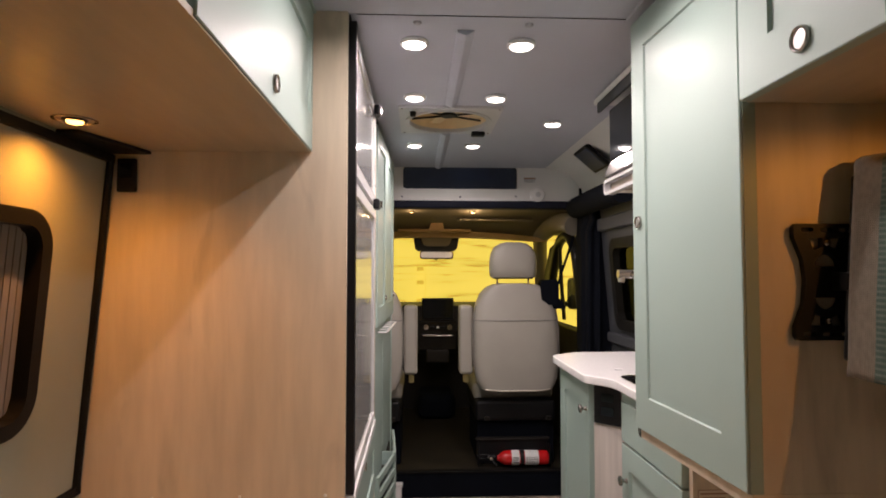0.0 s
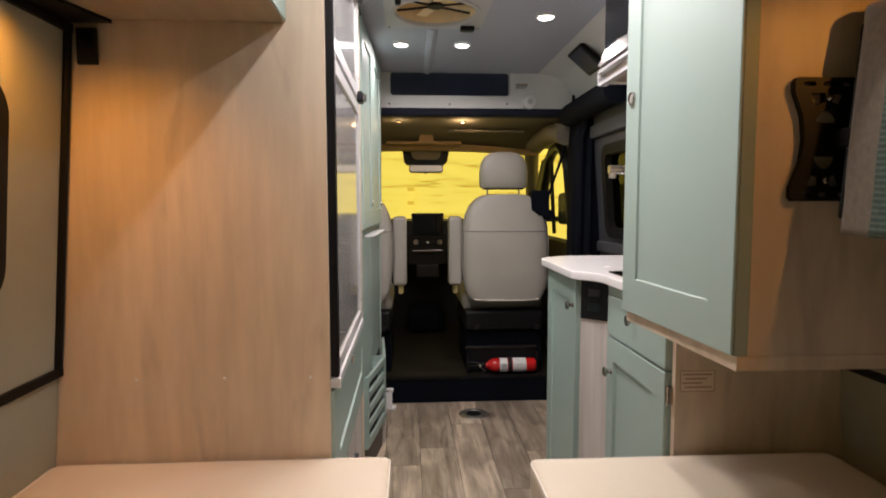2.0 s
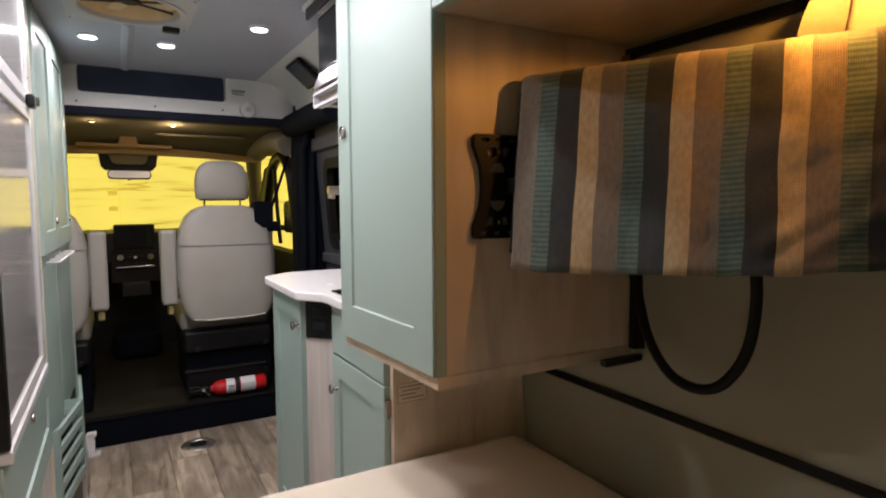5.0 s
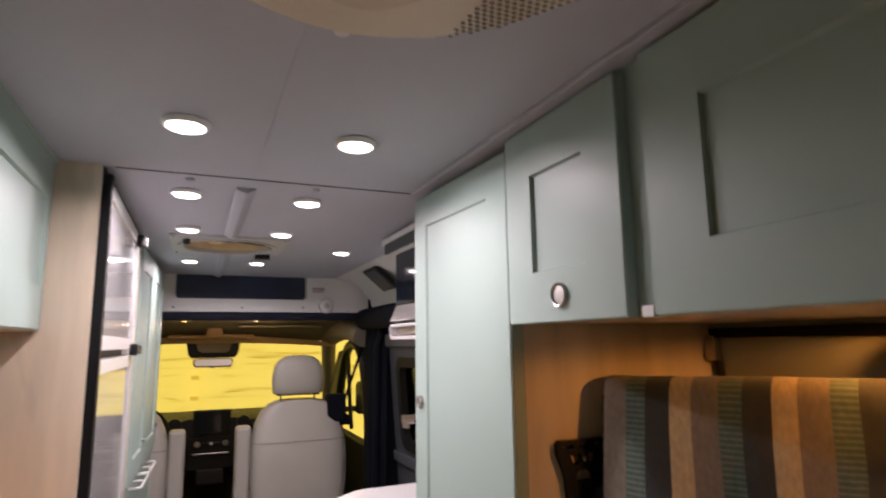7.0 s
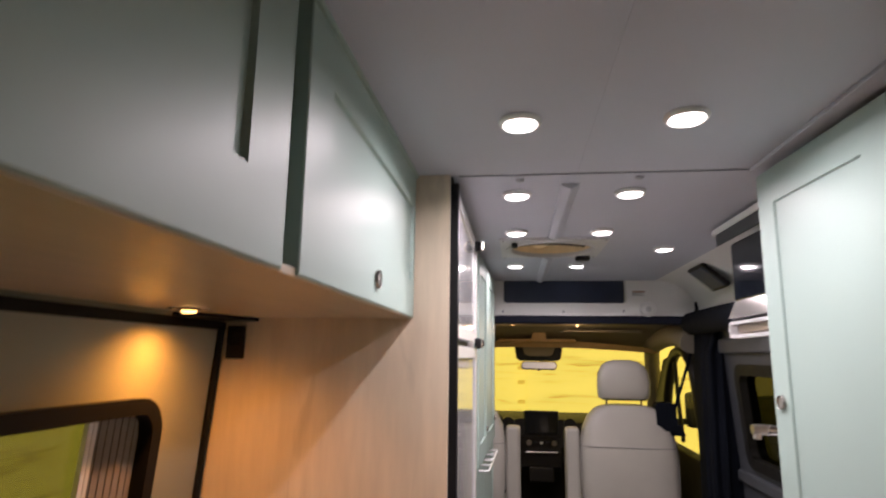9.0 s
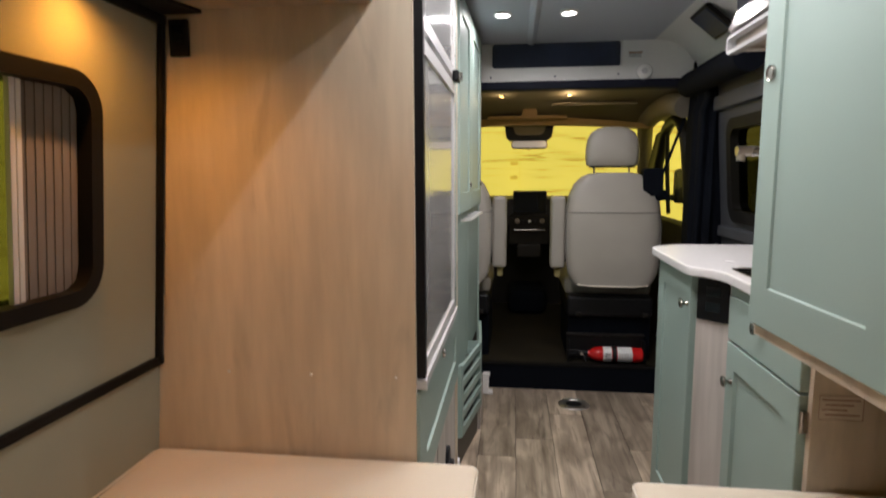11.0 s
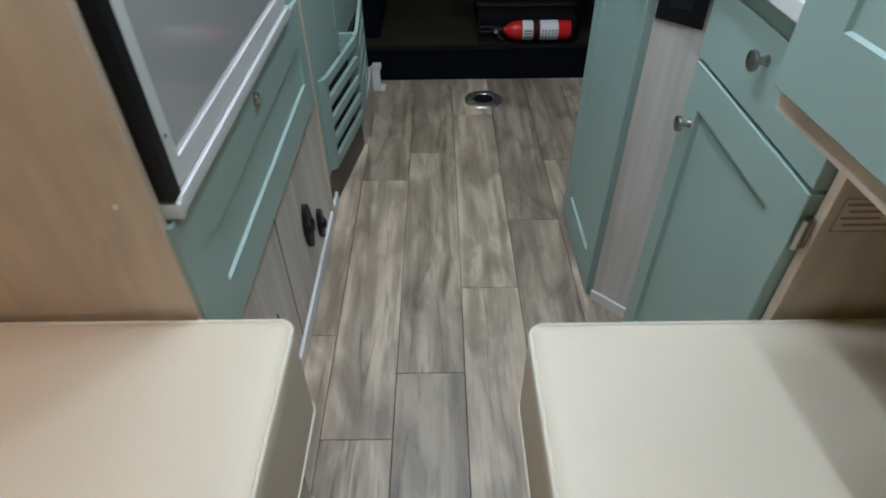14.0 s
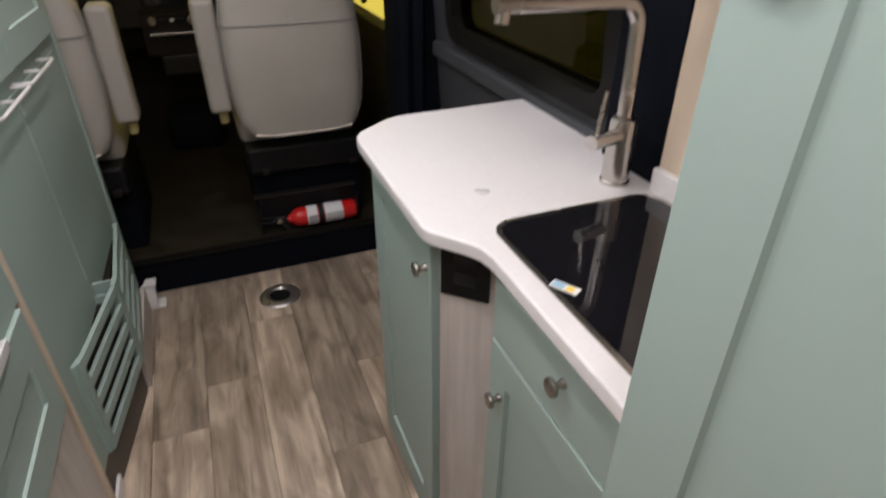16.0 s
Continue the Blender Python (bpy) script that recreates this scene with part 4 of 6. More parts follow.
def roof_fan():
    f = thing("roof_fan", "pale grey square roof vent fan with a smoked amber lid", "roof fan", (0.143, 2.315, CEIL))
    o = rounded(-0.055, 0.342, 2.118, 2.512, 0.008, 4)
    i = [(0.143 + 0.158 * math.cos(a), 2.315 + 0.158 * math.sin(a)) for a in [2 * math.pi * (k + 0.5) / len(o) for k in range(len(o))]]
    i = sorted(i, key=lambda p: math.atan2(p[1] - 2.315, p[0] - 0.143))
    o = sorted(o, key=lambda p: math.atan2(p[1] - 2.315, p[0] - 0.143))
    sub("flange", ring(o, i, CEIL - 0.010, CEIL + 0.001, m=None), GREYPLASTIC, f, "pale grey plastic flange", 30)
    turn = [2 * math.pi * k / 40 for k in range(40)]
    o_in = [(0.143 + 0.176 * math.cos(a), 2.315 + 0.176 * math.sin(a)) for a in turn]
    i_in = [(0.143 + 0.159 * math.cos(a), 2.315 + 0.159 * math.sin(a)) for a in turn]
    sub("throat", rod((0.143, 2.315, CEIL - 0.008), (0.143, 2.315, CEIL + 0.07), 0.160, 0.160, 40, cap=False), FANTAN, f)
    sub("lid", lathe([(0.0, 0.105), (0.10, 0.10), (0.19, 0.085), (0.20, 0.075), (0.19, 0.080), (0.0, 0.099)], pose(0.143, 2.315, CEIL), 32), AMBERDOME, f, "smoked amber lid")
    sub("motor", rod((0.143, 2.315, CEIL + 0.012), (0.143, 2.315, CEIL + 0.05), 0.03, 0.035, 20), BLACK, f)
    for k in range(4):
        a = radians(20 + 90 * k)
        b = box(0.025, 0.148, -0.022, 0.022, CEIL + 0.022, CEIL + 0.026)
        bmesh.ops.transform(b, matrix=Matrix.Translation((0.143, 2.315, 0)) @ Matrix.Rotation(a, 4, "Z"), verts=b.verts)
        sub("blade", b, FANTAN, f)
    for a in (28, 160):
        d = Vector((math.cos(radians(a)), math.sin(radians(a)), 0)) * 0.158
        sub("support_arm", tube([Vector((0.143, 2.315, CEIL + 0.016)) - d, Vector((0.143, 2.315, CEIL + 0.016)) + d], 0.004, 6), BLACK, f)
    for x, y in ((-0.042, 2.131), (0.329, 2.131), (-0.042, 2.499), (0.329, 2.499)):
        screw((x, y, CEIL - 0.0095), (0, 0, -1), f, 0.0045, NICKEL)
    sub("inner_lip", ring(o_in, i_in, CEIL - 0.0145, CEIL - 0.0095), GREYPLASTIC, f, "raised grey rim round the throat", 30)
    sub("knob", lathe([(0, -0.03), (0.010, -0.03), (0.012, -0.014), (0.012, -0.013), (0, -0.008)], pose(0.000, 2.165, CEIL), 16), BLACK, f, "black lid knob")
    sub("control_box", box(0.252, 0.312, 2.462, 2.496, CEIL - 0.030, CEIL - 0.009, 0.006), BLACK, f, "black control box")


roof_fan()


def air_conditioner():
    a = thing("air_conditioner", "ivory ceiling air conditioner with perforated side grilles", "air conditioner", (0.175, 0.1, CEIL))
    cx, cy, ra, rb = 0.175, 0.25, 0.25, 0.34
    front = [(cx + ra * math.cos(t), cy + rb * math.sin(t)) for t in [math.pi * k / 40 for k in range(41)]]
    outline = front + [(cx - ra, -0.30), (cx - ra + 0.05, -0.36), (cx + ra - 0.05, -0.36), (cx + ra, -0.30)]

    def grown(f):
        return [(cx + (x - cx) * f, 0.1 + (y - 0.1) * f) for x, y in outline]
    t = bmesh.new()
    loops = [[t.verts.new((x, y, z)) for x, y in grown(f)] for f, z in ((1.0, CEIL + 0.001), (1.0, CEIL - 0.034), (0.995, CEIL - 0.040), (0.985, CEIL - 0.043))]
    for u, v in zip(loops, loops[1:]):
        for k in range(len(u)):
            t.faces.new((u[k], u[(k + 1) % len(u)], v[(k + 1) % len(u)], v[k]))
    t.faces.new(loops[-1])
    sub("shroud", t, ACWHITE, a, "", 40)
    zb = CEIL - 0.043
    # the plain middle panel, proud of the grilles, with its sunk air outlet
    mid = [(0.080, 0.548), (0.125, 0.564), (0.175, 0.570), (0.225, 0.564), (0.270, 0.548), (0.345, -0.28), (0.005, -0.28)]
    sub("middle_panel", prism(mid, zb - 0.006, zb + 0.002, 0.003), ACWHITE, a)
    sub("outlet_panel", prism([(0.105, 0.445), (0.14, 0.458), (0.175, 0.463), (0.21, 0.458), (0.245, 0.445), (0.285, -0.2), (0.065, -0.2)], zb - 0.010, zb - 0.005, 0.002), ACWHITE, a)
    for k in range(9):
        x = 0.112 + k * 0.0158
        yy = 0.484 - 3.6 * (x - 0.175) ** 2
        sub("outlet_slot", box(x - 0.0045, x + 0.0045, yy - 0.001, yy + 0.001, zb - 0.0072, zb - 0.0055), BLIND, a)
    # The recess is a thin crescent whose darker colour imitates its shade.
    cres = [(0.112 + 0.0126 * k, 0.487 - 3.6 * (0.112 + 0.0126 * k - 0.175) ** 2) for k in range(11)] + [(0.238 - 0.0126 * k, 0.522 - 11.0 * (0.238 - 0.0126 * k - 0.175) ** 2) for k in range(1, 10)]
    sub("finger_recess", prism(cres[::-1], zb - 0.0075, zb - 0.0062, 0.0005), CREAMSHADE, a, "darker crescent painted for the shaded finger recess")
    for k in range(8):
        x = 0.120 + k * 0.0158
        sub("outlet_rib", prism([(x - 0.001, 0.452), (x + 0.001, 0.452), (0.175 + (x - 0.175) * 1.55 + 0.001, -0.15), (0.175 + (x - 0.175) * 1.55 - 0.001, -0.15)], zb - 0.0105, zb - 0.0098), ACWHITE, a)
    sub("badge", lathe([(0, -0.006), (0.009, -0.006), (0.010, 0.0), (0.010, 0.004)], pose(0.180, 0.596, CEIL - 0.030), 14), WHITE, a, "round screw cap")
    t = bmesh.new()
    step = 0.0084
    for s in (-1, 1):
        for r in range(74):
            y = 0.575 - r * step * 0.87
            for c in range(30):
                x = cx + s * (0.104 + 0.008 + (0.56 - y) * 0.075 + (c + 0.5 * (r % 2)) * step)
                if ((x - cx) / (ra * 0.982)) ** 2 + (max(0, y - cy) / (rb * 0.982)) ** 2 < 1:
                    vs = [t.verts.new((x + 0.0029 * math.cos(k * math.pi / 3), y + 0.0029 * math.sin(k * math.pi / 3), zb - 0.0012)) for k in range(6)]
                    t.faces.new(vs[::-1])
    g = sub("perforation", t, PERF, a, "dark round perforations", 0)
    tagged(g, kind="stuff")


air_conditioner()


# ---- overhead cabinets ----
def overhead_left():
    c = thing("overhead_cabinet", "sage green overhead cabinet with shaker doors above the bed", "cabinet", (-0.45, 0.4, 1.562), group="overhead cabinets")
    sub("body", box(leftx(1.7) - 0.06, -0.252, -1.2, 1.349, 1.566, CEIL - 0.001), SAGE, c)
    sub("bottom_board", box(leftx(1.55) - 0.01, -0.236, -1.2, 1.349, 1.555, 1.5655, 0.001), MAPLE_SHADED, c, "maple laminate underside, coloured darker for shade")
    d = sub("door", panel_door((-0.232, 1.347, 1.5575), (0, -1, 0), (1, 0, 0), 0.722, 0.334, 0.019, 0.022, 0.09, 0.083, 0.075), SAGE, c)
    ring_pull((-0.232, 0.982, 1.599), (1, 0, 0), d)
    d = sub("door", panel_door((-0.232, 0.580, 1.5575), (0, -1, 0), (1, 0, 0), 0.90, 0.334, 0.019, 0.090, 0.083, 0.083, 0.075), SAGE, c)
    ring_pull((-0.232, 0.13, 1.599), (1, 0, 0), d)
    structure("trim_cabinet_top_left", box(-0.252, -0.226, -1.2, 1.349, CEIL - 0.009, CEIL - 0.0005, 0.002), SAGE, "slim sage trim where the cabinet meets the ceiling")


overhead_left()


def overhead_right():
    c = thing("overhead_cabinet", "sage green overhead cabinet with small and long shaker doors", "cabinet", (0.8, 0.3, 1.553), group="overhead cabinets")
    sub("body", box(0.568, rightx(1.7) + 0.06, -1.2, 0.909, 1.5625, CEIL - 0.001), SAGE, c)
    sub("bottom_board", box(0.5685, rightx(1.55) + 0.01, -1.2, 0.909, 1.5545, 1.562, 0.001), MAPLE_SHADED, c, "maple laminate underside, coloured darker for shade")
    d = sub("door", panel_door((0.548, 0.593, 1.5520), (0, 1, 0), (-1, 0, 0), 0.302, 0.3315, 0.019, 0.08, 0.080, 0.080, 0.087), SAGE, c)
    ring_pull((0.548, 0.738, 1.592), (-1, 0, 0), d, 0.019)
    d = sub("door", panel_door((0.548, -0.36, 1.5520), (0, 1, 0), (-1, 0, 0), 0.907, 0.3315, 0.019, 0.09, 0.09, 0.080, 0.087), SAGE, c)
    ring_pull((0.548, 0.05, 1.594), (-1, 0, 0), d, 0.019)
    sub("hinge_tab", box(0.546, 0.566, 0.545, 0.566, 1.5505, 1.565, 0.002), WHITE, c, "white plastic corner tab")
    structure("trim_cabinet_top_right", box(0.532, 0.570, -1.2, 1.36, CEIL - 0.010, CEIL - 0.0005, 0.003), HEADLINER, "grey trim along the ceiling above the cabinets")


overhead_right()


def tall_cabinet():
    c = thing("tall_cabinet", "tall sage green wall cabinet with maple sides", "cabinet", (0.8, 1.15, 0.885))
    sub("body", prism([(0.5805, 0.9138), (rightx(1.2) - 0.03, 0.9138), (rightx(1.2) - 0.03, 1.337), (0.563, 1.337)], 0.9065, 1.886, 0.001), MAPLE, c)
    t = bmesh.new()
    prism([(0.585, 0.912), (rightx(0.9) - 0.01, 0.912), (rightx(0.9) - 0.01, 0.9134), (0.585, 0.9134)], 0.889, 1.553, bm=t)
    sub("side_panel", t, MAPLE, c, "maple laminate side panel")
    sub("face_frame", prism([(0.562, 0.911), (0.584, 0.911), (0.5625, 1.337), (0.5405, 1.337)], 0.9065, 1.875, 0.001), SAGE, c)
    sub("bottom_board", prism([(0.566, 0.9105), (rightx(0.9) - 0.02, 0.9105), (rightx(0.9) - 0.02, 1.337), (0.547, 1.337)], 0.882, 0.9062, 0.002), MAPLE, c, "maple laminate bottom edge")
    d = sub("door", panel_door((0.5565, 0.912, 0.907), (-0.0215, 0.4245, 0), (-0.4245, -0.0215, 0), 0.427, 0.965, 0.0045, 0.072, 0.066, 0.078, 0.073, 0.0044), SAGE, c)
    ring_pull((0.5367, 1.304, 1.388), (-0.4245, -0.0215, 0), d, 0.015)

    # Added, unseen panel: stops ceiling light leaking through the slit onto the wall.
    structure("leak_panel_right", box(0.60, rightx(1.2) + 0.06, 1.3385, 1.3515, 0.886, 1.886, 0.001), MAPLE, "maple laminate panel added between the tall cabinet and the kitchen to block a light leak")


tall_cabinet()


def pierced(outline, holes, z0, z1, m=None):
    """A flat plate with holes through it."""
    t = bmesh.new()
    for z in (z0, z1):
        es = []
        for pts in [outline] + holes:
            vs = [t.verts.new((x, y, z)) for x, y in pts]
            es += [t.edges.new((vs[k], vs[(k + 1) % len(vs)])) for k in range(len(vs))]
        bmesh.ops.triangle_fill(t, use_beauty=True, use_dissolve=False, edges=es)
    t.verts.ensure_lookup_table()
    at, n = 0, len(t.verts) // 2
    for pts in [outline] + holes:
        for k in range(len(pts)):
            a, c = at + k, at + (k + 1) % len(pts)
            t.faces.new((t.verts[a], t.verts[c], t.verts[n + c], t.verts[n + a]))
        at += len(pts)
    if m:
        bmesh.ops.transform(t, matrix=m, verts=t.verts)
    return t


def tv_and_blanket():
    b = thing("tv_bracket", "black plastic wall bracket with cut-outs", "bracket", (0.68, 0.905, 1.16))
    def half(sg):
        return [(0.692 + sg * w, 1.158 + h) for h, w in ((0.0, 0.050), (0.006, 0.055), (0.022, 0.055), (0.034, 0.050), (0.06, 0.040), (0.096, 0.036), (0.132, 0.040), (0.158, 0.050), (0.170, 0.055), (0.186, 0.055), (0.192, 0.050))]
    holes = []
    for z in (1.168, 1.340):
        for x in (0.660, 0.692, 0.724):
            holes.append(rounded(x - 0.0105, x + 0.0105, z - 0.0035, z + 0.0035, 0.003, 2))
    for z, up in ((1.228, -1), (1.280, 1)):
        holes.append([(0.692 + 0.021 * math.cos(radians(a)), z + up * 0.021 * math.sin(radians(a)) * 0.95) for a in range(0, 181, 20)])
    for z, up in ((1.182, 1), (1.326, -1)):
        for sg in (-1, 1):
            holes.append([(0.692 + sg * 0.006, z), (0.692 + sg * 0.030, z), (0.692 + sg * 0.022, z + up * 0.020), (0.692 + sg * 0.006, z + up * 0.014)])
    sub("plate", pierced(half(-1) + half(1)[::-1], holes, 0, 0.012, m=facing(0.898, 1)), BLACK, b)
    for z in (1.19, 1.318):
        sub("bolt", lathe([(0.0055, 0), (0.0055, 0.003), (0.003, 0.005), (0, 0.005)], Matrix.Translation((0.692, 0.898, z)) @ Vector((0, -1, 0)).to_track_quat("Z", "Y").to_matrix().to_4x4(), 10), NICKEL, b)
    sub("mount_arm", box(0.70, 0.80, 0.86, 0.905, 1.24, 1.27, 0.004), BLACK, b)
    tv = thing("television", "flat television on the bracket, covered by a blanket", "television", (0.8, 0.6, 1.13))
    body = box(-0.02, 0.02, -0.265, 0.275, 1.13, 1.43, 0.006)
    place = Matrix.Translation((0.877, 0.656, 0)) @ Matrix.Rotation(radians(29), 4, "Z") @ Matrix(((1, 0, 0.15, -0.214), (0, 1, 0, 0), (0, 0, 1, 0), (0, 0, 0, 1)))
    bmesh.ops.transform(body, matrix=place, verts=body.verts)
    sub("casing", body, BLACK, tv)
    # the blanket: one cloth over the front, the top and the back
    L, n, rows = 0.562, 120, []
    prof = []
    for k in range(25):
        prof.append((-0.036, 1.105 + (1.440 - 1.105) * k / 24))
    prof += [(-0.030, 1.450), (-0.014, 1.457), (0.014, 1.457), (0.030, 1.450)]
    for k in range(14):
        prof.append((0.036, 1.440 - 0.22 * k / 13))
    t = bmesh.new()
    uvs = {}
    dist = [0.0]
    for p, q in zip(prof, prof[1:]):
        dist.append(dist[-1] + math.hypot(q[0] - p[0], q[1] - p[1]))
    for i in range(n + 1):
        s = i / n
        row = []
        for k, (dx, z) in enumerate(prof):
            low = max(0, (1.44 - z) / 0.335) if k < 26 else 0.2
            y = L / 2 - s * L - 0.018
            wob = (0.005 + 0.005 * s) * math.sin(21 * s + 1.3) * low + (0.007 + 0.008 * s) * noise.noise((s * 7, z * 5, 0.3 if k < 27 else 4.0)) * (0.3 + low) + (0.0015 + 0.0015 * s) * noise.noise((s * 26 + z * 9, z * 34 - s * 8, 2))
            sag = 0.03 * s * s * low + 0.006 * noise.noise((s * 9, 1.7, 0)) * low
            edge = 0.003 * math.exp(-((s) / 0.010) ** 2) + 0.006 * math.exp(-((1 - s) / 0.02) ** 2)
            slack = max(0.0, min(1.0, (s - 0.30) / 0.45)) * min(1.0, low * 3 + 0.15)
            wob -= slack * (0.0085 * max(0.0, noise.noise((s * 3.2, z * 46 - s * 14, 3))) + 0.0025 * noise.noise((s * 9, z * 34 - s * 9, 11)) + 0.0012 * noise.noise((s * 60, z * 90, 5)))
            v = t.verts.new((dx * (1 + 0) + wob + edge, y + 0.004 * noise.noise((z * 9, s * 3, 5)), z + sag + (0.003 * math.sin(3.1 * s) if k > 22 and k < 30 else 0)))
            uvs[v] = (s * L / 0.1485, dist[k] * 3.0)
            row.append(v)
        rows.append(row)
    uvl = t.loops.layers.uv.new("UVMap")
    for a, c in zip(rows, rows[1:]):
        for k in range(len(prof) - 1):
            f = t.faces.new((a[k], c[k], c[k + 1], a[k + 1]))
            for lp in f.loops:
                lp[uvl].uv = uvs[lp.vert]
    bmesh.ops.transform(t, matrix=place, verts=t.verts)
    ob = single("blanket", t, BLANKET, "woven blanket striped taupe, teal, charcoal and tan, hung over a television", "blanket", smooth=80)
    sol = ob.modifiers.new("thickness", "SOLIDIFY")
    sol.thickness, sol.offset = 0.004, 0.0
    # cables below the television
    single("television_cable", tube(arc([(0.97, 0.85, 1.16), (1.0, 0.838, 1.028), (1.0, 0.812, 0.943), (1.0, 0.75, 0.875), (1.0, 0.66, 0.875), (1.0, 0.60, 0.95), (1.0, 0.583, 1.05), (0.97, 0.575, 1.16)], 0.06, 8), 0.010, 10), RUBBER, "black cable looping below the television", "cable", smooth=60)
    c = thing("wall_stay", "black metal stay in the wall corner", "bracket", (1.03, 0.9, 0.88))
    sub("stay_bar", prism([(1.050, 0.892), (1.078, 0.892), (1.078, 0.908), (1.050, 0.908)], 0.90, 1.22, 0.002), BLACK, c)
    sub("stay_foot", prism([(0.965, 0.890), (1.05, 0.890), (1.078, 0.893), (1.078, 0.908), (0.965, 0.908)], 0.872, 0.885, 0.002), BLACK, c)
    sub("stay_latch", box(1.005, 1.025, 0.880, 0.905, 1.48, 1.53, 0.003), NICKEL, c)
    # a corner of cloth tucked up behind the trim
    t = bmesh.new()
    rows = []
    for i in range(13):
        f = i / 12
        z = 1.38 + 0.175 * f
        xl = 0.928 + 0.014 * f + 0.050 * f ** 3
        rows.append([t.verts.new((xl + (0.994 - xl) * k / 8, 0.508 - 0.016 * f - 0.030 * k / 8 + 0.005 * math.sin(3 * k / 8 + 2 * f), z)) for k in range(9)])
    for a, c in zip(rows, rows[1:]):
        for k in range(8):
            t.faces.new((a[k], a[k + 1], c[k + 1], c[k]))
    bmesh.ops.solidify(t, geom=t.faces[:], thickness=0.003)
    single("cloth_tab", t, FABRIC, "cream cloth corner tucked up beside the reading light", "cloth", smooth=60)
    # padded window shade on the wall under the lamp
    s = thing("window_shade", "cream padded window shade under the reading light", "shade", (rightx(1.4) - 0.03, 0.2, 1.2))
    pts = rounded(-0.55, 0.56, 1.19, 1.52, 0.05, 6)
    sub("pad", prism(pts, 0, 0.03, 0.006, m=upright(rightx(1.4) - 0.018, 1)), FABRIC, s)


tv_and_blanket()
single("under_shelf_plate", prism([(-0.70, 1.14), (-0.655, 1.14), (-0.605, 1.345), (-0.70, 1.345)], 1.5465, 1.554, 0.001), BLACK, "black plate under the overhead cabinet", "plate")
o = thing("usb_outlet", "black rectangular outlet on the maple partition", "outlet", (-0.658, 1.345, 1.46))
sub("cover", box(-0.680, -0.637, 1.3385, 1.3496, 1.458, 1.536, 0.003), BLACK, o)
sub("socket", box(-0.672, -0.645, 1.336, 1.3386, 1.49, 1.525, 0.001), SCREEN, o)


# ---- bed cushions ----
def cushion(name, x0, x1, y0, y1, label, corner, lift=0.0):
    """A boxed vinyl cushion with a crowned top, soft sides and piping round both edges."""
    c = thing(name, label, "cushion", ((x0 + x1) / 2, (y0 + y1) / 2, 0.372), group="bed cushions")
    z0, z1 = 0.372, 0.548
    t = bmesh.new()
    out = rounded(x0, x1, y0, y1, corner, 8)

    def ringat(inset, z):
        return [t.verts.new((max(x0 + inset, min(x1 - inset, x)), max(y0 + inset, min(y1 - inset, y)), z)) for x, y in out]
    loops = [ringat(0.006, z0), ringat(-0.000, z0 + 0.006)]
    for k in range(1, 6):
        f = k / 6
        loops.append(ringat(-0.007 * math.sin(math.pi * f), z0 + (z1 - z0 - 0.012) * f + 0.006))
    loops += [ringat(0.0, z1 - 0.014), ringat(0.003, z1 - 0.007), ringat(0.009, z1 - 0.001), ringat(0.022, z1 + 0.003), ringat(0.06, z1 + 0.007), ringat(0.13, z1 + 0.009), ringat(0.22, z1 + 0.009)]
    for a, b in zip(loops, loops[1:]):
        for k in range(len(a)):
            t.faces.new((a[k], a[(k + 1) % len(a)], b[(k + 1) % len(a)], b[k]))
    t.faces.new(loops[0][::-1])
    t.faces.new(loops[-1])
    bmesh.ops.remove_doubles(t, verts=t.verts, dist=0.0004)
    def raised(y):
        f = max(0.0, min(1.0, (y - 0.75) / 0.55))
        return lift * f * f * (3 - 2 * f)
    bmesh.ops.bisect_plane(t, geom=t.verts[:] + t.edges[:] + t.faces[:], plane_co=(0, 0.75, 0), plane_no=(0, 1, 0))
    bmesh.ops.bisect_plane(t, geom=t.verts[:] + t.edges[:] + t.faces[:], plane_co=(0, 0.95, 0), plane_no=(0, 1, 0))
    for v in t.verts:
        if v.co.z > z0 + 0.05:
            v.co.z += raised(v.co.y)
    sub("pad", t, CREAM, c, "", 75)
    for z, off in ((z1 - 0.004, 0.0035), (z0 + 0.006, 0.0)):
        sub("piping", tube([(max(x0 + off, min(x1 - off, x)), max(y0 + off, min(y1 - off, y)), z + (raised(y) if z > 0.45 else 0)) for x, y in out], 0.0030, 6, closed=True), PIPING, c, "cream piping", 60)
    return c


lc = cushion("bed_cushion", leftx(0.5) + 0.005, -0.008, -0.75, 1.342, "long cream vinyl bed cushion with piped edges, against the partition", 0.035, 0.016)
t = lathe([(0.0, 0.0), (0.020, 0.002), (0.0235, 0.03), (0.0215, 0.09), (0.016, 0.15), (0.008, 0.20), (0.0, 0.22)], Matrix.Translation((-0.785, 1.002, 0.5495)) @ Vector((1, -0.06, 0.0)).to_track_quat("Z", "Y").to_matrix().to_4x4(), 20)
sub("fold", t, CREAM, lc, "rounded fold of the cover", 60)
cushion("bed_cushion", 0.316, 1.06, -0.75, 1.342, "long cream vinyl bed cushion under the television", 0.035)


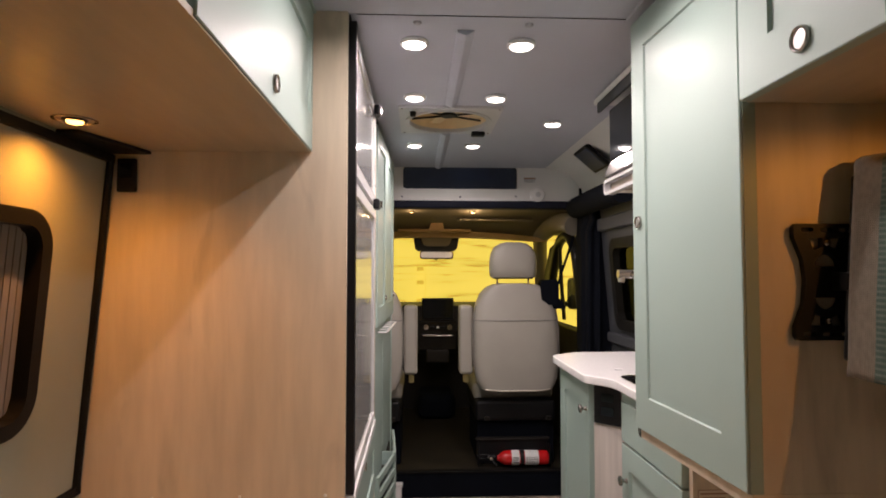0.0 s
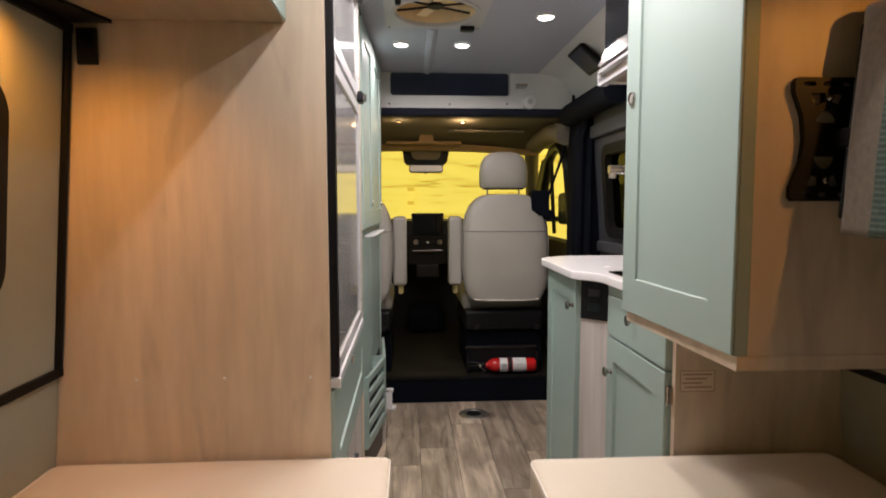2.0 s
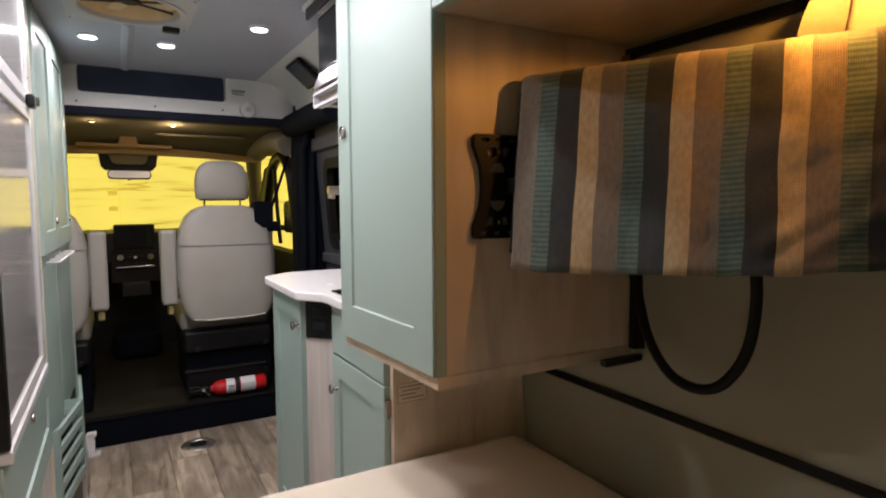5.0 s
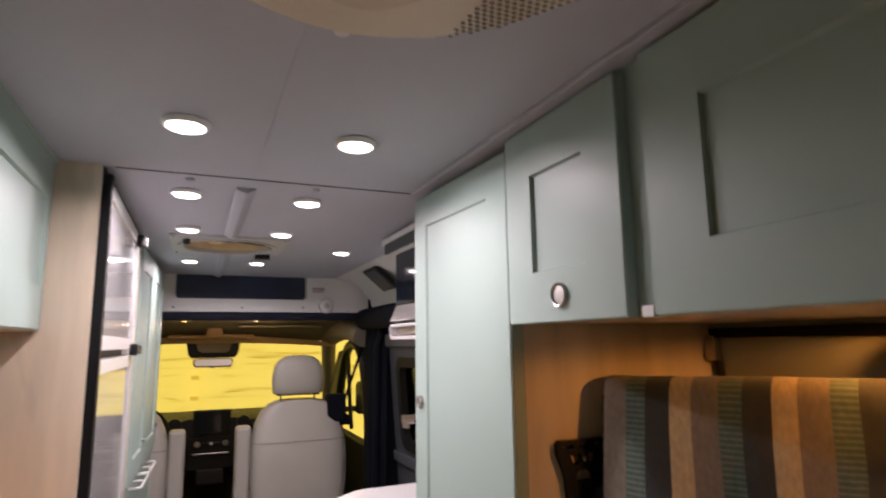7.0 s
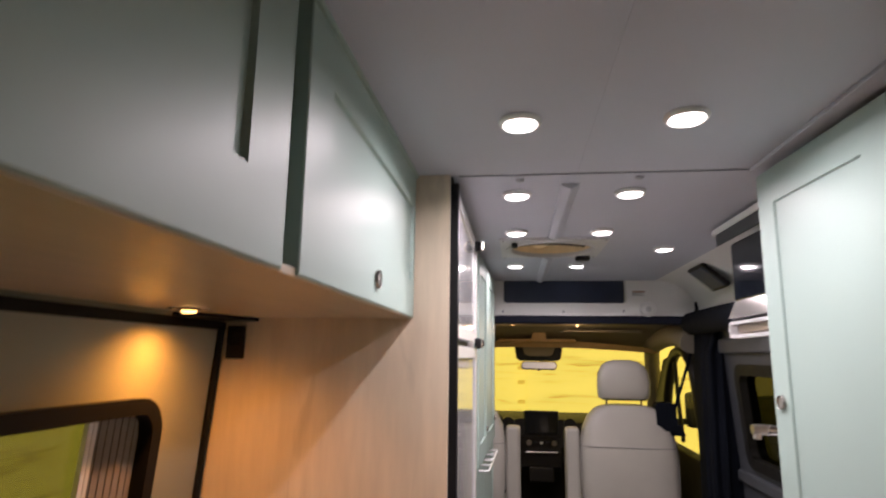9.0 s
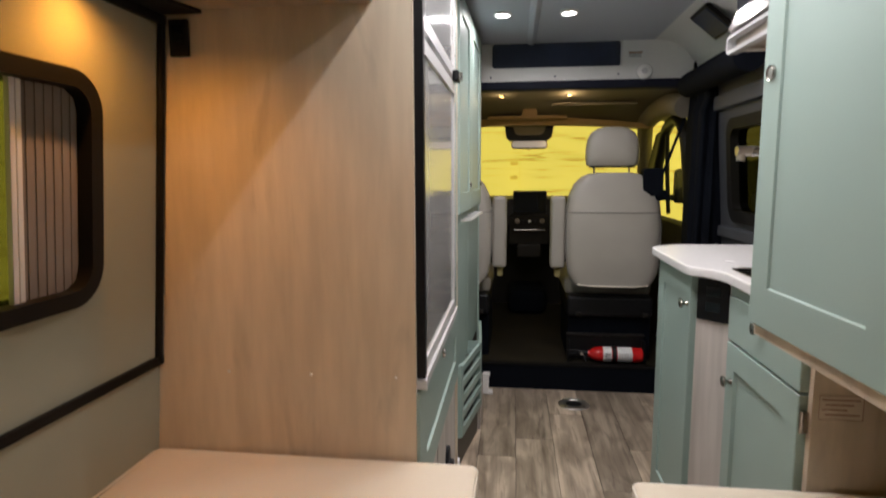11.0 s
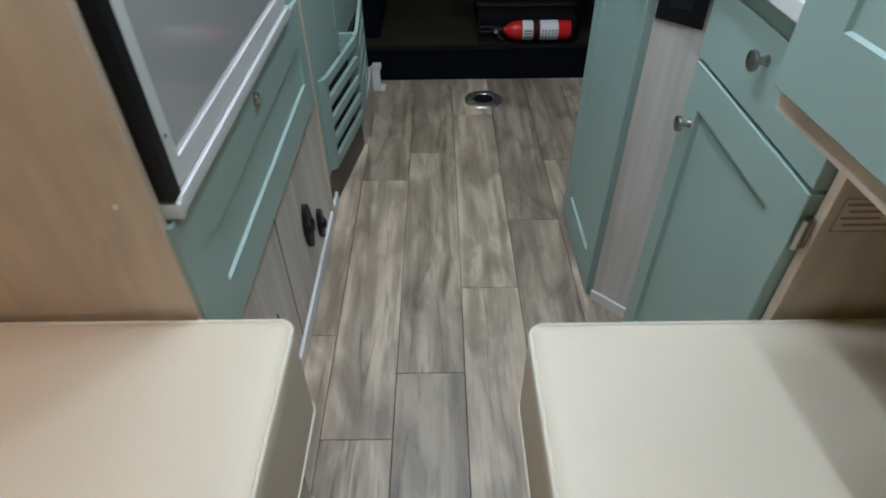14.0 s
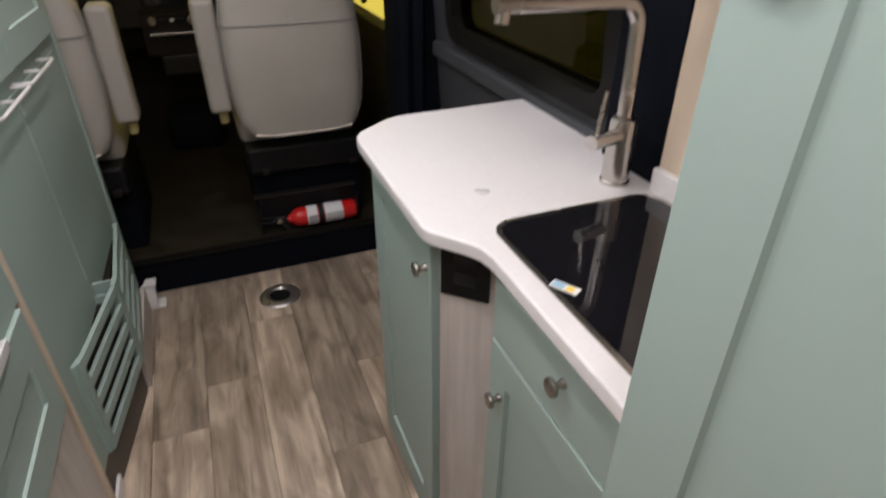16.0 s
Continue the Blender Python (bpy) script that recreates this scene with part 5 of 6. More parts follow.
def bed_base(name, x0, x1, lab):
    b = thing(name, lab, "bed base", ((x0 + x1) / 2, 0.3, 0))
    sub("top_board", box(x0, x1, -0.76, 1.345, 0.345, 0.371, 0.002), PALE, b)
    xs = x1 - 0.045 if x1 < 0.2 else x0 + 0.045
    sub("side_board", box(xs - 0.009, xs + 0.009, -0.76, 1.34, 0.0, 0.345, 0.001), PALE, b)
    sub("back_board", box(x0 if x1 > 0.2 else x0, x1 if x1 < 0.2 else x1, -0.775, -0.76, 0.0, 0.371, 0.001), PALE, b)
    sub("kick_strip", box(xs - 0.013, xs + 0.013, -0.76, 1.34, 0.0, 0.03, 0.002), WHITE, b, "white kick strip")


bed_base("bed_platform", leftx(0.3) + 0.01, -0.035, "whitewashed plywood bed base under the cushions")
bed_base("bed_platform", 0.345, rightx(0.3) - 0.01, "whitewashed plywood bed base under the long cushion")


# ---- refrigerator block ----
def fridge_block():
    f = thing("refrigerator", "tall two-door refrigerator with grey glossy doors in white frames", "refrigerator", (-0.45, 1.66, 0.745))
    sub("carcass", box(-0.70, -0.168, 1.368, 2.10, 0.742, 1.885), BLACK, f)
    sub("side_gasket", box(-0.167, -0.131, 1.3675, 1.392, 0.747, 1.885, 0.002), BLACK, f, "black rubber side gasket")
    for z0, z1 in ((0.747, 1.497), (1.517, 1.875)):
        fr = ring([(1.393, z0), (2.085, z0), (2.085, z1), (1.393, z1)], [(1.417, z0 + 0.024), (2.061, z0 + 0.024), (2.061, z1 - 0.024), (1.417, z1 - 0.024)], 0, 0.03, 0.002, m=upright(-0.166, 1))
        d = sub("door_frame", fr, ALU, f, "white door frame")
        sub("door_panel", box(-0.166, -0.1415, 1.4175, 2.0605, z0 + 0.0245, z1 - 0.0245, 0.001), FRIDGE, d, "glossy grey door panel")
        sub("panel_bead", ring([(1.4165, z0 + 0.0235), (2.0615, z0 + 0.0235), (2.0615, z1 - 0.0235), (1.4165, z1 - 0.0235)], [(1.424, z0 + 0.031), (2.054, z0 + 0.031), (2.054, z1 - 0.031), (1.424, z1 - 0.031)], 0, 0.005, 0.001, m=upright(-0.1412, 1)), ALU, d)
        for y, z in ((1.409, z0 + 0.07), (1.409, z1 - 0.07), (2.07, z0 + 0.07)):
            screw((-0.136, y, z), (1, 0, 0), d, 0.0035, NICKEL)
    for z in (1.848, 1.514):
        h = sub("latch", box(-0.137, -0.115, 1.995, 2.052, z - 0.018, z + 0.018, 0.007, 3), BLACK, f, "black door latch")
        sub("latch_cap", rod((-0.118, 2.024, z - 0.012), (-0.118, 2.024, z + 0.012), 0.012, 0.012, 14), NICKEL, h)
    sub("sill", box(-0.168, -0.130, 1.368, 2.10, 0.720, 0.743, 0.003), ALU, f, "white sill under the doors")
    sub("sill_bracket", box(-0.165, -0.127, 1.3665, 1.3795, 0.721, 0.744, 0.002), ALU, f)
    # lower front: sage flap and pale access panel
    c = thing("access_cabinet", "sage green flap over a whitewashed access panel below the refrigerator", "cabinet", (-0.45, 1.8, 0))
    sub("body", box(-0.70, -0.172, 1.368, 2.262, 0.002, 0.716), PALE, c)
    sub("end_strip", box(-0.172, -0.148, 2.101, 2.112, 0.717, 1.885), PALE, c)
    d = sub("flap", panel_door((-0.142, 2.235, 0.447), (0, -1, 0), (1, 0, 0), 0.880, 0.268, 0.022, 0.075, 0.10, 0.080, 0.091, 0.006), SAGE, c, "sage green shaker flap")
    ring_pull((-0.142, 1.774, 0.681), (1, 0, 0), d, 0.0135)
    p = sub("access_panel", box(-0.172, -0.155, 1.40, 2.255, 0.055, 0.4465, 0.0015), PALE, c, "whitewashed access panel")
    sub("panel_joint", box(-0.1552, -0.1542, 1.745, 1.748, 0.055, 0.4465), RUBBER, p)
    for k in range(6):
        sub("vent_slot", box(-0.1552, -0.1542, 1.555 + k * 0.014, 1.561 + k * 0.014, 0.16, 0.26), HOLE, p)
    for y, z, r in ((1.962, 0.232, 1.15), (2.088, 0.140, 0.85)):
        oval = [(y + 0.027 * r * math.cos(radians(a)) * (1 - 0.35 * abs(math.sin(radians(a))) ** 3), z + 0.060 * r * math.sin(radians(a))) for a in range(0, 360, 15)]
        h = sub("turn_latch", prism(oval, 0, 0.012, 0.004, 3, m=upright(-0.155, 1)), BLACK, p, "black oval turn latch")
        sub("latch_grip", lathe([(0.020 * r, 0.010), (0.019 * r, 0.017), (0.012 * r, 0.022), (0, 0.0235)], Matrix.Translation((-0.155, y, z)) @ Vector((1, 0, 0)).to_track_quat("Z", "Y").to_matrix().to_4x4(), 20), BLACK, h)
    for y, z in ((1.80, 0.12), (1.45, 0.40), (2.22, 0.12)):
        screw((-0.155, y, z), (1, 0, 0), p, 0.004, WHITE)
    structure("baseboard_left", box(-0.158, -0.148, 1.40, 2.375, 0.0, 0.048, 0.002), WHITE, "white baseboard under the access panel")
    e = thing("filler_panel", "sage green filler panel beside the refrigerator", "panel", (-0.16, 2.1, 0.742))
    sub("board", box(-0.170, -0.150, 2.113, 2.262, 0.717, 1.885, 0.0015), SAGE, e)
    for z in (1.02, 1.55):
        screw((-0.150, 2.14, z), (1, 0, 0), e, 0.0045, WHITE)
    sub("catch", box(-0.150, -0.145, 2.118, 2.136, 0.790, 0.830, 0.002), WHITE, e, "small white catch")


fridge_block()
for k, x in enumerate((-0.588, -0.391, -0.195)):
    t = lathe([(0.0042, 0), (0.0038, 0.0012), (0.002, 0.0022), (0, 0.0025)], Matrix.Translation((x, 1.350, 0.754)) @ Vector((0, -1, 0)).to_track_quat("Z", "Y").to_matrix().to_4x4(), 12)
    s = put("screw_cap", t, WHITE, 30)
    s.parent = bpy.data.objects["wall_partition"]


def closet():
    c = thing("closet", "tall sage green closet with shaker panels and slatted magazine racks", "closet", (-0.40, 2.75, 0))
    face = [(-0.160, 2.285), (-0.130, 3.22), (-0.70, 3.22), (-0.70, 2.285)]
    sub("body", prism(face, 0.1285, 1.886, 0.0015), SAGE, c)
    sub("edge_strip", box(-0.172, -0.148, 2.264, 2.2845, 0.0, 1.886, 0.002), MAPLE, c, "maple edge strip")
    kick = [(-0.178, 2.30), (-0.160, 2.36), (-0.100, 2.735), (-0.112, 3.11), (-0.70, 3.11), (-0.70, 2.30)]
    sub("kick_board", prism(kick, 0.0, 0.128), KICK, c, "kick board coloured dark brown for the shade on it")
    sub("kick_strip", prism([(-0.100, 2.755), (-0.086, 2.755), (-0.098, 3.20), (-0.112, 3.20)], 0.002, 0.118, 0.003), PALE, c, "pale wood strip along the foot")
    u = Vector((0.030, 0.935, 0)).normalized()
    nrm = Vector((u.y, -u.x, 0))

    def at(s, off, z):
        p = Vector((-0.160, 2.285, 0)) + u * s + nrm * off
        return (p.x, p.y, z)
    for s0, w in ((0.02, 0.40), (0.43, 0.46)):
        sub("upper_door", panel_door(at(s0 + w, 0.019, 1.055), -u, nrm, w, 0.82, 0.0185, 0.075, 0.075, 0.075, 0.075), SAGE, c)
        ring_pull(at(s0 + w - 0.05, 0.019, 1.16), nrm, c, 0.012)
    for s0, w in ((0.02, 0.40), (0.43, 0.46)):
        sub("lower_door", panel_door(at(s0 + w, 0.003, 0.470), -u, nrm, w, 0.535, 0.0026, 0.060, 0.060, 0.002, 0.002, 0.0012), SAGE, c)
    # towel rails
    for z, s0 in ((1.022, 0.16), (1.022, 0.43)):
        pts = arc([at(s0, 0.004, z), at(s0, 0.045, z), at(s0 + 0.25, 0.045, z), at(s0 + 0.25, 0.004, z)], 0.012, 5)
        r = sub("towel_rail", tube(pts, 0.0045, 8), ALU, c, "white metal towel rail", 60)
        sub("rail_post", tube([at(s0 + 0.125, 0.002, z), at(s0 + 0.125, 0.045, z)], 0.004, 8), ALU, r)
    # slatted racks, stepping out from the face
    plan = [(-0.139, 2.386), (-0.080, 2.744), (-0.104, 3.125)]
    for (x0, y0), (x1, y1), z0, z1, cnt in ((plan[0], plan[1], 0.130, 0.432, 4), (plan[1], plan[2], 0.130, 0.432, 4)):
        r = sub("magazine_rack", prism([(x0 - 0.012, y0), (x0, y0), (x1, y1), (x1 - 0.012, y1)], z0, z0 + 0.035, 0.002), SAGE, c, "sage green slatted rack")
        dirv = Vector((x1 - x0, y1 - y0, 0)).normalized()
        nv = Vector((dirv.y, -dirv.x, 0))

        def board(p, q, za, zb, th=0.012):
            p, q = Vector((*p, 0)), Vector((*q, 0))
            return prism([(p - nv * th).xy[:], p.xy[:], q.xy[:], (q - nv * th).xy[:]], za, zb, 0.002)
        p0, p1 = Vector((x0, y0)), Vector((x1, y1))
        d2 = dirv.xy
        for k in range(cnt):
            za = z0 + 0.075 + k * (z1 - z0 - 0.103) / (cnt - 1)
            sub("slat", board(p0 + d2 * 0.02, p1 - d2 * 0.02, za, za + 0.028), SAGE, r)
        for a, b in ((p0, p0 + d2 * 0.024), (p1 - d2 * 0.024, p1)):
            sub("stile", board(a, b, z0 + 0.034, z1 + 0.004, 0.014), SAGE, r)
    for y0, z1 in ((2.726, 0.405), (2.752, 0.434)):
        sub("rack_end", box(-0.150, -0.095, y0, y0 + 0.008, 0.129, z1, 0.001), SAGE, c, "end board between the racks")
    sub("rack_end", box(-0.160, -0.146, 2.379, 2.391, 0.129, 0.435, 0.001), SAGE, c)
    # Charcoal sheet imitates the shade seen between the sage slats.
    sub("rack_shade_sheet", prism([(-0.159, 2.40), (-0.156, 2.40), (-0.120, 2.72), (-0.128, 3.11), (-0.140, 3.11)], 0.129, 0.38), DASH, c, "dark sheet standing in for the shade inside the racks")
    b = thing("floor_bracket", "white plastic bracket by the cab step", "bracket", (-0.085, 3.24, 0))
    sub("bracket_leg", box(-0.108, -0.066, 3.205, 3.225, 0.0, 0.115, 0.006), WHITE, b)
    sub("bracket_foot", box(-0.10, -0.045, 3.205, 3.262, 0.0, 0.012, 0.003), WHITE, b)
    sub("bracket_top", box(-0.10, -0.060, 3.205, 3.255, 0.10, 0.115, 0.004), WHITE, b)
    structure("wall_behind_closet", box(-0.78, -0.125, 3.225, 3.25, 0.0, CEIL), SAGE, "sage end wall of the closet toward the cab")
    # Black strip imitates the shadow in the gap below the ceiling.
    structure("shadow_strip_left", box(-0.72, -0.146, 1.367, 3.22, 1.887, CEIL - 0.0005), RUBBER, "dark strip standing in for the shadow above the tall units")


closet()


# ---- kitchen ----
def kitchen():
    c = thing("kitchen_cabinet", "sage green base cabinet with a drawer above a door", "cabinet", (0.85, 1.57, 0), group="kitchen cabinets")
    sub("body", box(0.682, 1.045, 1.372, 1.795, 0.06, 0.73), SAGE, c)
    sub("side_panel", box(0.676, rightx(0.6) + 0.02, 1.353, 1.371, 0.0, 0.879, 0.0015), MAPLE, c, "maple laminate side panel")
    sub("rail", box(0.664, 0.70, 1.372, 1.795, 0.868, 0.905), SAGE, c)
    sub("plinth", box(0.70, 1.0, 1.372, 1.79, 0.0, 0.06), DASH, c)
    d = sub("drawer_front", panel_door((0.660, 1.376, 0.747), (0, 1, 0), (-1, 0, 0), 0.415, 0.122, 0.02, 0.003, 0.003, 0.003, 0.003, 0.0002), SAGE, c)
    knob((0.660, 1.574, 0.830), (-1, 0, 0), 0.0155, NICKEL, d)
    d = sub("door", panel_door((0.660, 1.376, 0.035), (0, 1, 0), (-1, 0, 0), 0.415, 0.705, 0.02, 0.07, 0.058, 0.07, 0.07, 0.010), SAGE, c)
    knob((0.660, 1.748, 0.635), (-1, 0, 0), 0.0155, NICKEL, d)
    for z in (0.66, 0.16):
        h = sub("hinge", box(0.664, 0.676, 1.360, 1.374, z + 0.004, z + 0.050, 0.002), NICKEL, c, "nickel hinge")
        sub("hinge_pin", rod((0.662, 1.362, z + 0.004), (0.662, 1.362, z + 0.051), 0.0045, 0.0045, 10), NICKEL, h)
    s = thing("notice_sticker", "small beige notice sticker with unreadable print", "sticker", (0.735, 1.352, 0.70))
    sub("sheet", box(0.688, 0.774, 1.3515, 1.3526, 0.700, 0.752), STICKER, s)
    sub("border", ring([(0.688, 0.700), (0.774, 0.700), (0.774, 0.752), (0.688, 0.752)], [(0.6895, 0.7015), (0.7725, 0.7015), (0.7725, 0.7505), (0.6895, 0.7505)], 0, 0.0006, m=facing(1.351, 1)), REDINK, s)
    for k in range(4):
        z = 0.743 - k * 0.0105
        sub("print_line", box(0.694 + 0.006 * (k % 2), 0.767 - 0.012 * (k % 3), 1.3509, 1.3515, z - 0.0022, z + 0.0012), REDINK, s)

    # angled filler with the outlet
    a0, a1 = Vector((0.690, 1.842, 0)), Vector((0.612, 1.918, 0))
    u = (a1 - a0).normalized()
    n = Vector((-u.y, u.x, 0)) * -1
    n = n if n.x < 0 else -n
    f = thing("corner_panel", "whitewashed wood corner panel with a black outlet", "panel", (0.66, 1.88, 0))

    def slab(p, q, d0, d1, z0, z1, b=0.001):
        return prism([(p + n * d0).xy[:], (q + n * d0).xy[:], (q + n * d1).xy[:], (p + n * d1).xy[:]], z0, z1, b)
    e = a0 - u * 0.045
    sub("board", slab(e, a1, -0.016, 0.0, 0.0, 0.905), PALE, f)
    sub("foot_strip", slab(a0, a1, 0.0005, 0.008, 0.0, 0.03, 0.002), WHITE, f, "white baseboard strip")
    o = thing("power_outlet", "black power outlet panel under the worktop", "outlet", (0.655, 1.87, 0.78))
    sub("plate", slab(a0 + u * 0.012, a1 - u * 0.004, 0.0005, 0.007, 0.772, 0.905, 0.003), BLACK, o)
    for z in (0.80, 0.845):
        sub("socket", slab(a0 + u * 0.035, a1 - u * 0.03, 0.0068, 0.0085, z, z + 0.028, 0.001), SCREEN, o)
    sub("switch", slab(a0 + u * 0.05, a1 - u * 0.045, 0.0068, 0.0095, 0.883, 0.893, 0.001), BLACK, o)

    # narrow cabinet
    c = thing("kitchen_cabinet", "narrow sage green end cabinet with one shaker door", "cabinet", (0.85, 2.12, 0), group="kitchen cabinets")
    sub("body", prism([(0.614, 1.925), (0.614, 2.335), (0.70, 2.405), (1.05, 2.405), (1.05, 1.80), (0.70, 1.86)], 0.0, 0.905, 0.001), SAGE, c)
    d = sub("door", panel_door((0.594, 1.922, 0.012), (0, 1, 0), (-1, 0, 0), 0.385, 0.885, 0.0195, 0.062, 0.07, 0.10, 0.075), SAGE, c)
    knob((0.594, 1.946, 0.810), (-1, 0, 0), 0.0155, NICKEL, d)

    # worktop with the sink's cut-out
    w = thing("worktop", "white solid-surface worktop with rounded edges", "worktop", (0.85, 1.9, 0.905))
    sx0, sx1, sy0, sy1 = 0.672, 1.005, 1.425, 1.850
    out = [(0.632, 1.372), (0.634, 1.755), (0.628, 1.79), (0.612, 1.815), (0.572, 1.865), (0.565, 1.885), (0.566, 2.30), (0.570, 2.33), (0.584, 2.356), (0.655, 2.412), (0.685, 2.428), (0.715, 2.434), (1.062, 2.444), (1.062, 1.372)]
    hole = rounded(sx0, sx1, sy0, sy1, 0.045, 6)
    import_mesh = bmesh.new()
    top = []
    for pts, z in ((out, 0.936), (out, 0.908)):
        top.append([import_mesh.verts.new((x, y, z)) for x, y in pts])
    cx, cy = (sx0 + sx1) / 2, (sy0 + sy1) / 2
    hv = [[import_mesh.verts.new((x, y, z)) for x, y in hole] for z in (0.936, 0.908)]
    k = len(out)
    for i in range(k):
        import_mesh.faces.new((top[1][i], top[1][(i + 1) % k], top[0][(i + 1) % k], top[0][i]))
    for i in range(len(hole)):
        j = (i + 1) % len(hole)
        import_mesh.faces.new((hv[0][i], hv[0][j], hv[1][j], hv[1][i]))
    for lev in (0, 1):
        es = []
        for loop in (top[lev], hv[lev]):
            for i in range(len(loop)):
                es.append(import_mesh.edges.get((loop[i], loop[(i + 1) % len(loop)])))
        bmesh.ops.triangle_fill(import_mesh, use_beauty=True, use_dissolve=False, edges=es)
    bmesh.ops.recalc_face_normals(import_mesh, faces=import_mesh.faces)
    rim = [e2 for e2 in import_mesh.edges if len(e2.link_faces) == 2 and e2.calc_face_angle(0) > 1.2 and abs(e2.verts[0].co.z - e2.verts[1].co.z) < 1e-4]
    bmesh.ops.bevel(import_mesh, geom=rim, offset=0.007, segments=3, profile=0.5, affect="EDGES", clamp_overlap=True)
    sub("slab", import_mesh, COUNTER, w, "", 40)
    sub("backsplash", box(1.0095, 1.0245, 1.375, 1.862, 0.9362, 0.982, 0.003), COUNTER, w, "white backsplash strip")
    sub("hole_plug", lathe([(0.0, 0.0022), (0.012, 0.002), (0.0145, 0.001), (0.0145, -0.001)], pose(0.716, 1.97, 0.936), 20), ALU, w, "pale plug in the worktop")

    s = thing("sink", "black sink under a glossy black glass lid with a steel rim", "sink", (cx, cy, 0.76))
    t = bmesh.new()
    loops = []
    for inset, z, r in ((0.0, 0.9075, 0.045), (0.002, 0.89, 0.045), (0.006, 0.80, 0.045), (0.02, 0.772, 0.04), (0.05, 0.765, 0.03)):
        loops.append([t.verts.new((x, y, z)) for x, y in rounded(sx0 + inset, sx1 - inset, sy0 + inset, sy1 - inset, r, 6)])
    for a, b in zip(loops, loops[1:]):
        for i in range(len(a)):
            t.faces.new((a[i], a[(i + 1) % len(a)], b[(i + 1) % len(a)], b[i]))
    t.faces.new(loops[-1])
    sub("basin", t, SINK, s, "", 50)
    sub("rim", ring(rounded(sx0 - 0.003, sx1 + 0.003, sy0 - 0.003, sy1 + 0.003, 0.047, 6), rounded(sx0 + 0.006, sx1 - 0.006, sy0 + 0.006, sy1 - 0.006, 0.04, 6), 0.928, 0.938, 0.002), STEEL, s, "thin steel rim")
    sub("divider", prism([(0.845, sy0 + 0.004), (0.857, sy0 + 0.004), (0.857, sy1 - 0.004), (0.845, sy1 - 0.004)], 0.766, 0.845, 0.004), SINK, s)
    sub("divider_cap", tube(arc([(0.851, sy1 - 0.008, 0.90), (0.851, sy1 - 0.02, 0.852), (0.851, sy0 + 0.02, 0.852), (0.851, sy0 + 0.008, 0.90)], 0.03), 0.004, 8), STEEL, s, "steel divider edge")
    sub("drain", lathe([(0.036, 0), (0.036, 0.004), (0.028, 0.003), (0.026, -0.002), (0, -0.002)], pose(0.755, 1.62, 0.767), 24), STEEL, s, "steel drain")
    sub("lid", prism(rounded(sx0 + 0.0065, sx1 - 0.0065, sy0 + 0.0065, sy1 - 0.0065, 0.04, 6), 0.931, 0.9375, 0.0015), LID, s, "glossy black glass lid")
    l = thing("sink_sticker", "small white, blue and yellow paper sticker on the black sink lid", "sticker", (0.692, 1.645, 0.9375))
    m = pose(0.692, 1.645, 0.9378, 0, 0, -60)
    for nm, q, mt in (("sheet", (-0.021, 0.021, -0.009, 0.009, 0.0, 0.001), PAPER), ("yellow_mark", (0.003, 0.014, -0.006, 0.006, 0.001, 0.0016), YELLOWINK), ("blue_mark", (-0.019, -0.001, -0.007, 0.007, 0.001, 0.0016), BLUEINK)):
        b = box(*q)
        bmesh.ops.transform(b, matrix=m, verts=b.verts)
        sub(nm, b, mt, l)

    f = thing("faucet", "tall brushed nickel kitchen faucet with a side lever", "faucet", (0.97, 1.915, 0.936))
    sub("base", lathe([(0.028, 0), (0.028, 0.006), (0.0255, 0.008), (0.0245, 0.125), (0.021, 0.128)], pose(0.97, 1.915, 0.936), 28), STEEL, f)
    sub("spout", tube(arc([(0.97, 1.915, 1.05), (0.965, 1.916, 1.262), (0.70, 1.92, 1.268)], 0.05, 10), 0.0145, 16), STEEL, f, "", 60)
    sub("spout_tip", tube([(0.715, 1.92, 1.268), (0.712, 1.92, 1.240)], 0.012, 14), STEEL, f, "", 60)
    h = sub("handle", rod((0.965, 1.91, 1.033), (0.888, 1.893, 1.033), 0.014, 0.014, 20), STEEL, f, "side handle")
    sub("lever", tube([(0.90, 1.896, 1.036), (0.904, 1.897, 1.085), (0.910, 1.899, 1.122)], 0.0042, 8), STEEL, h, "thin upright lever", 60)


kitchen()


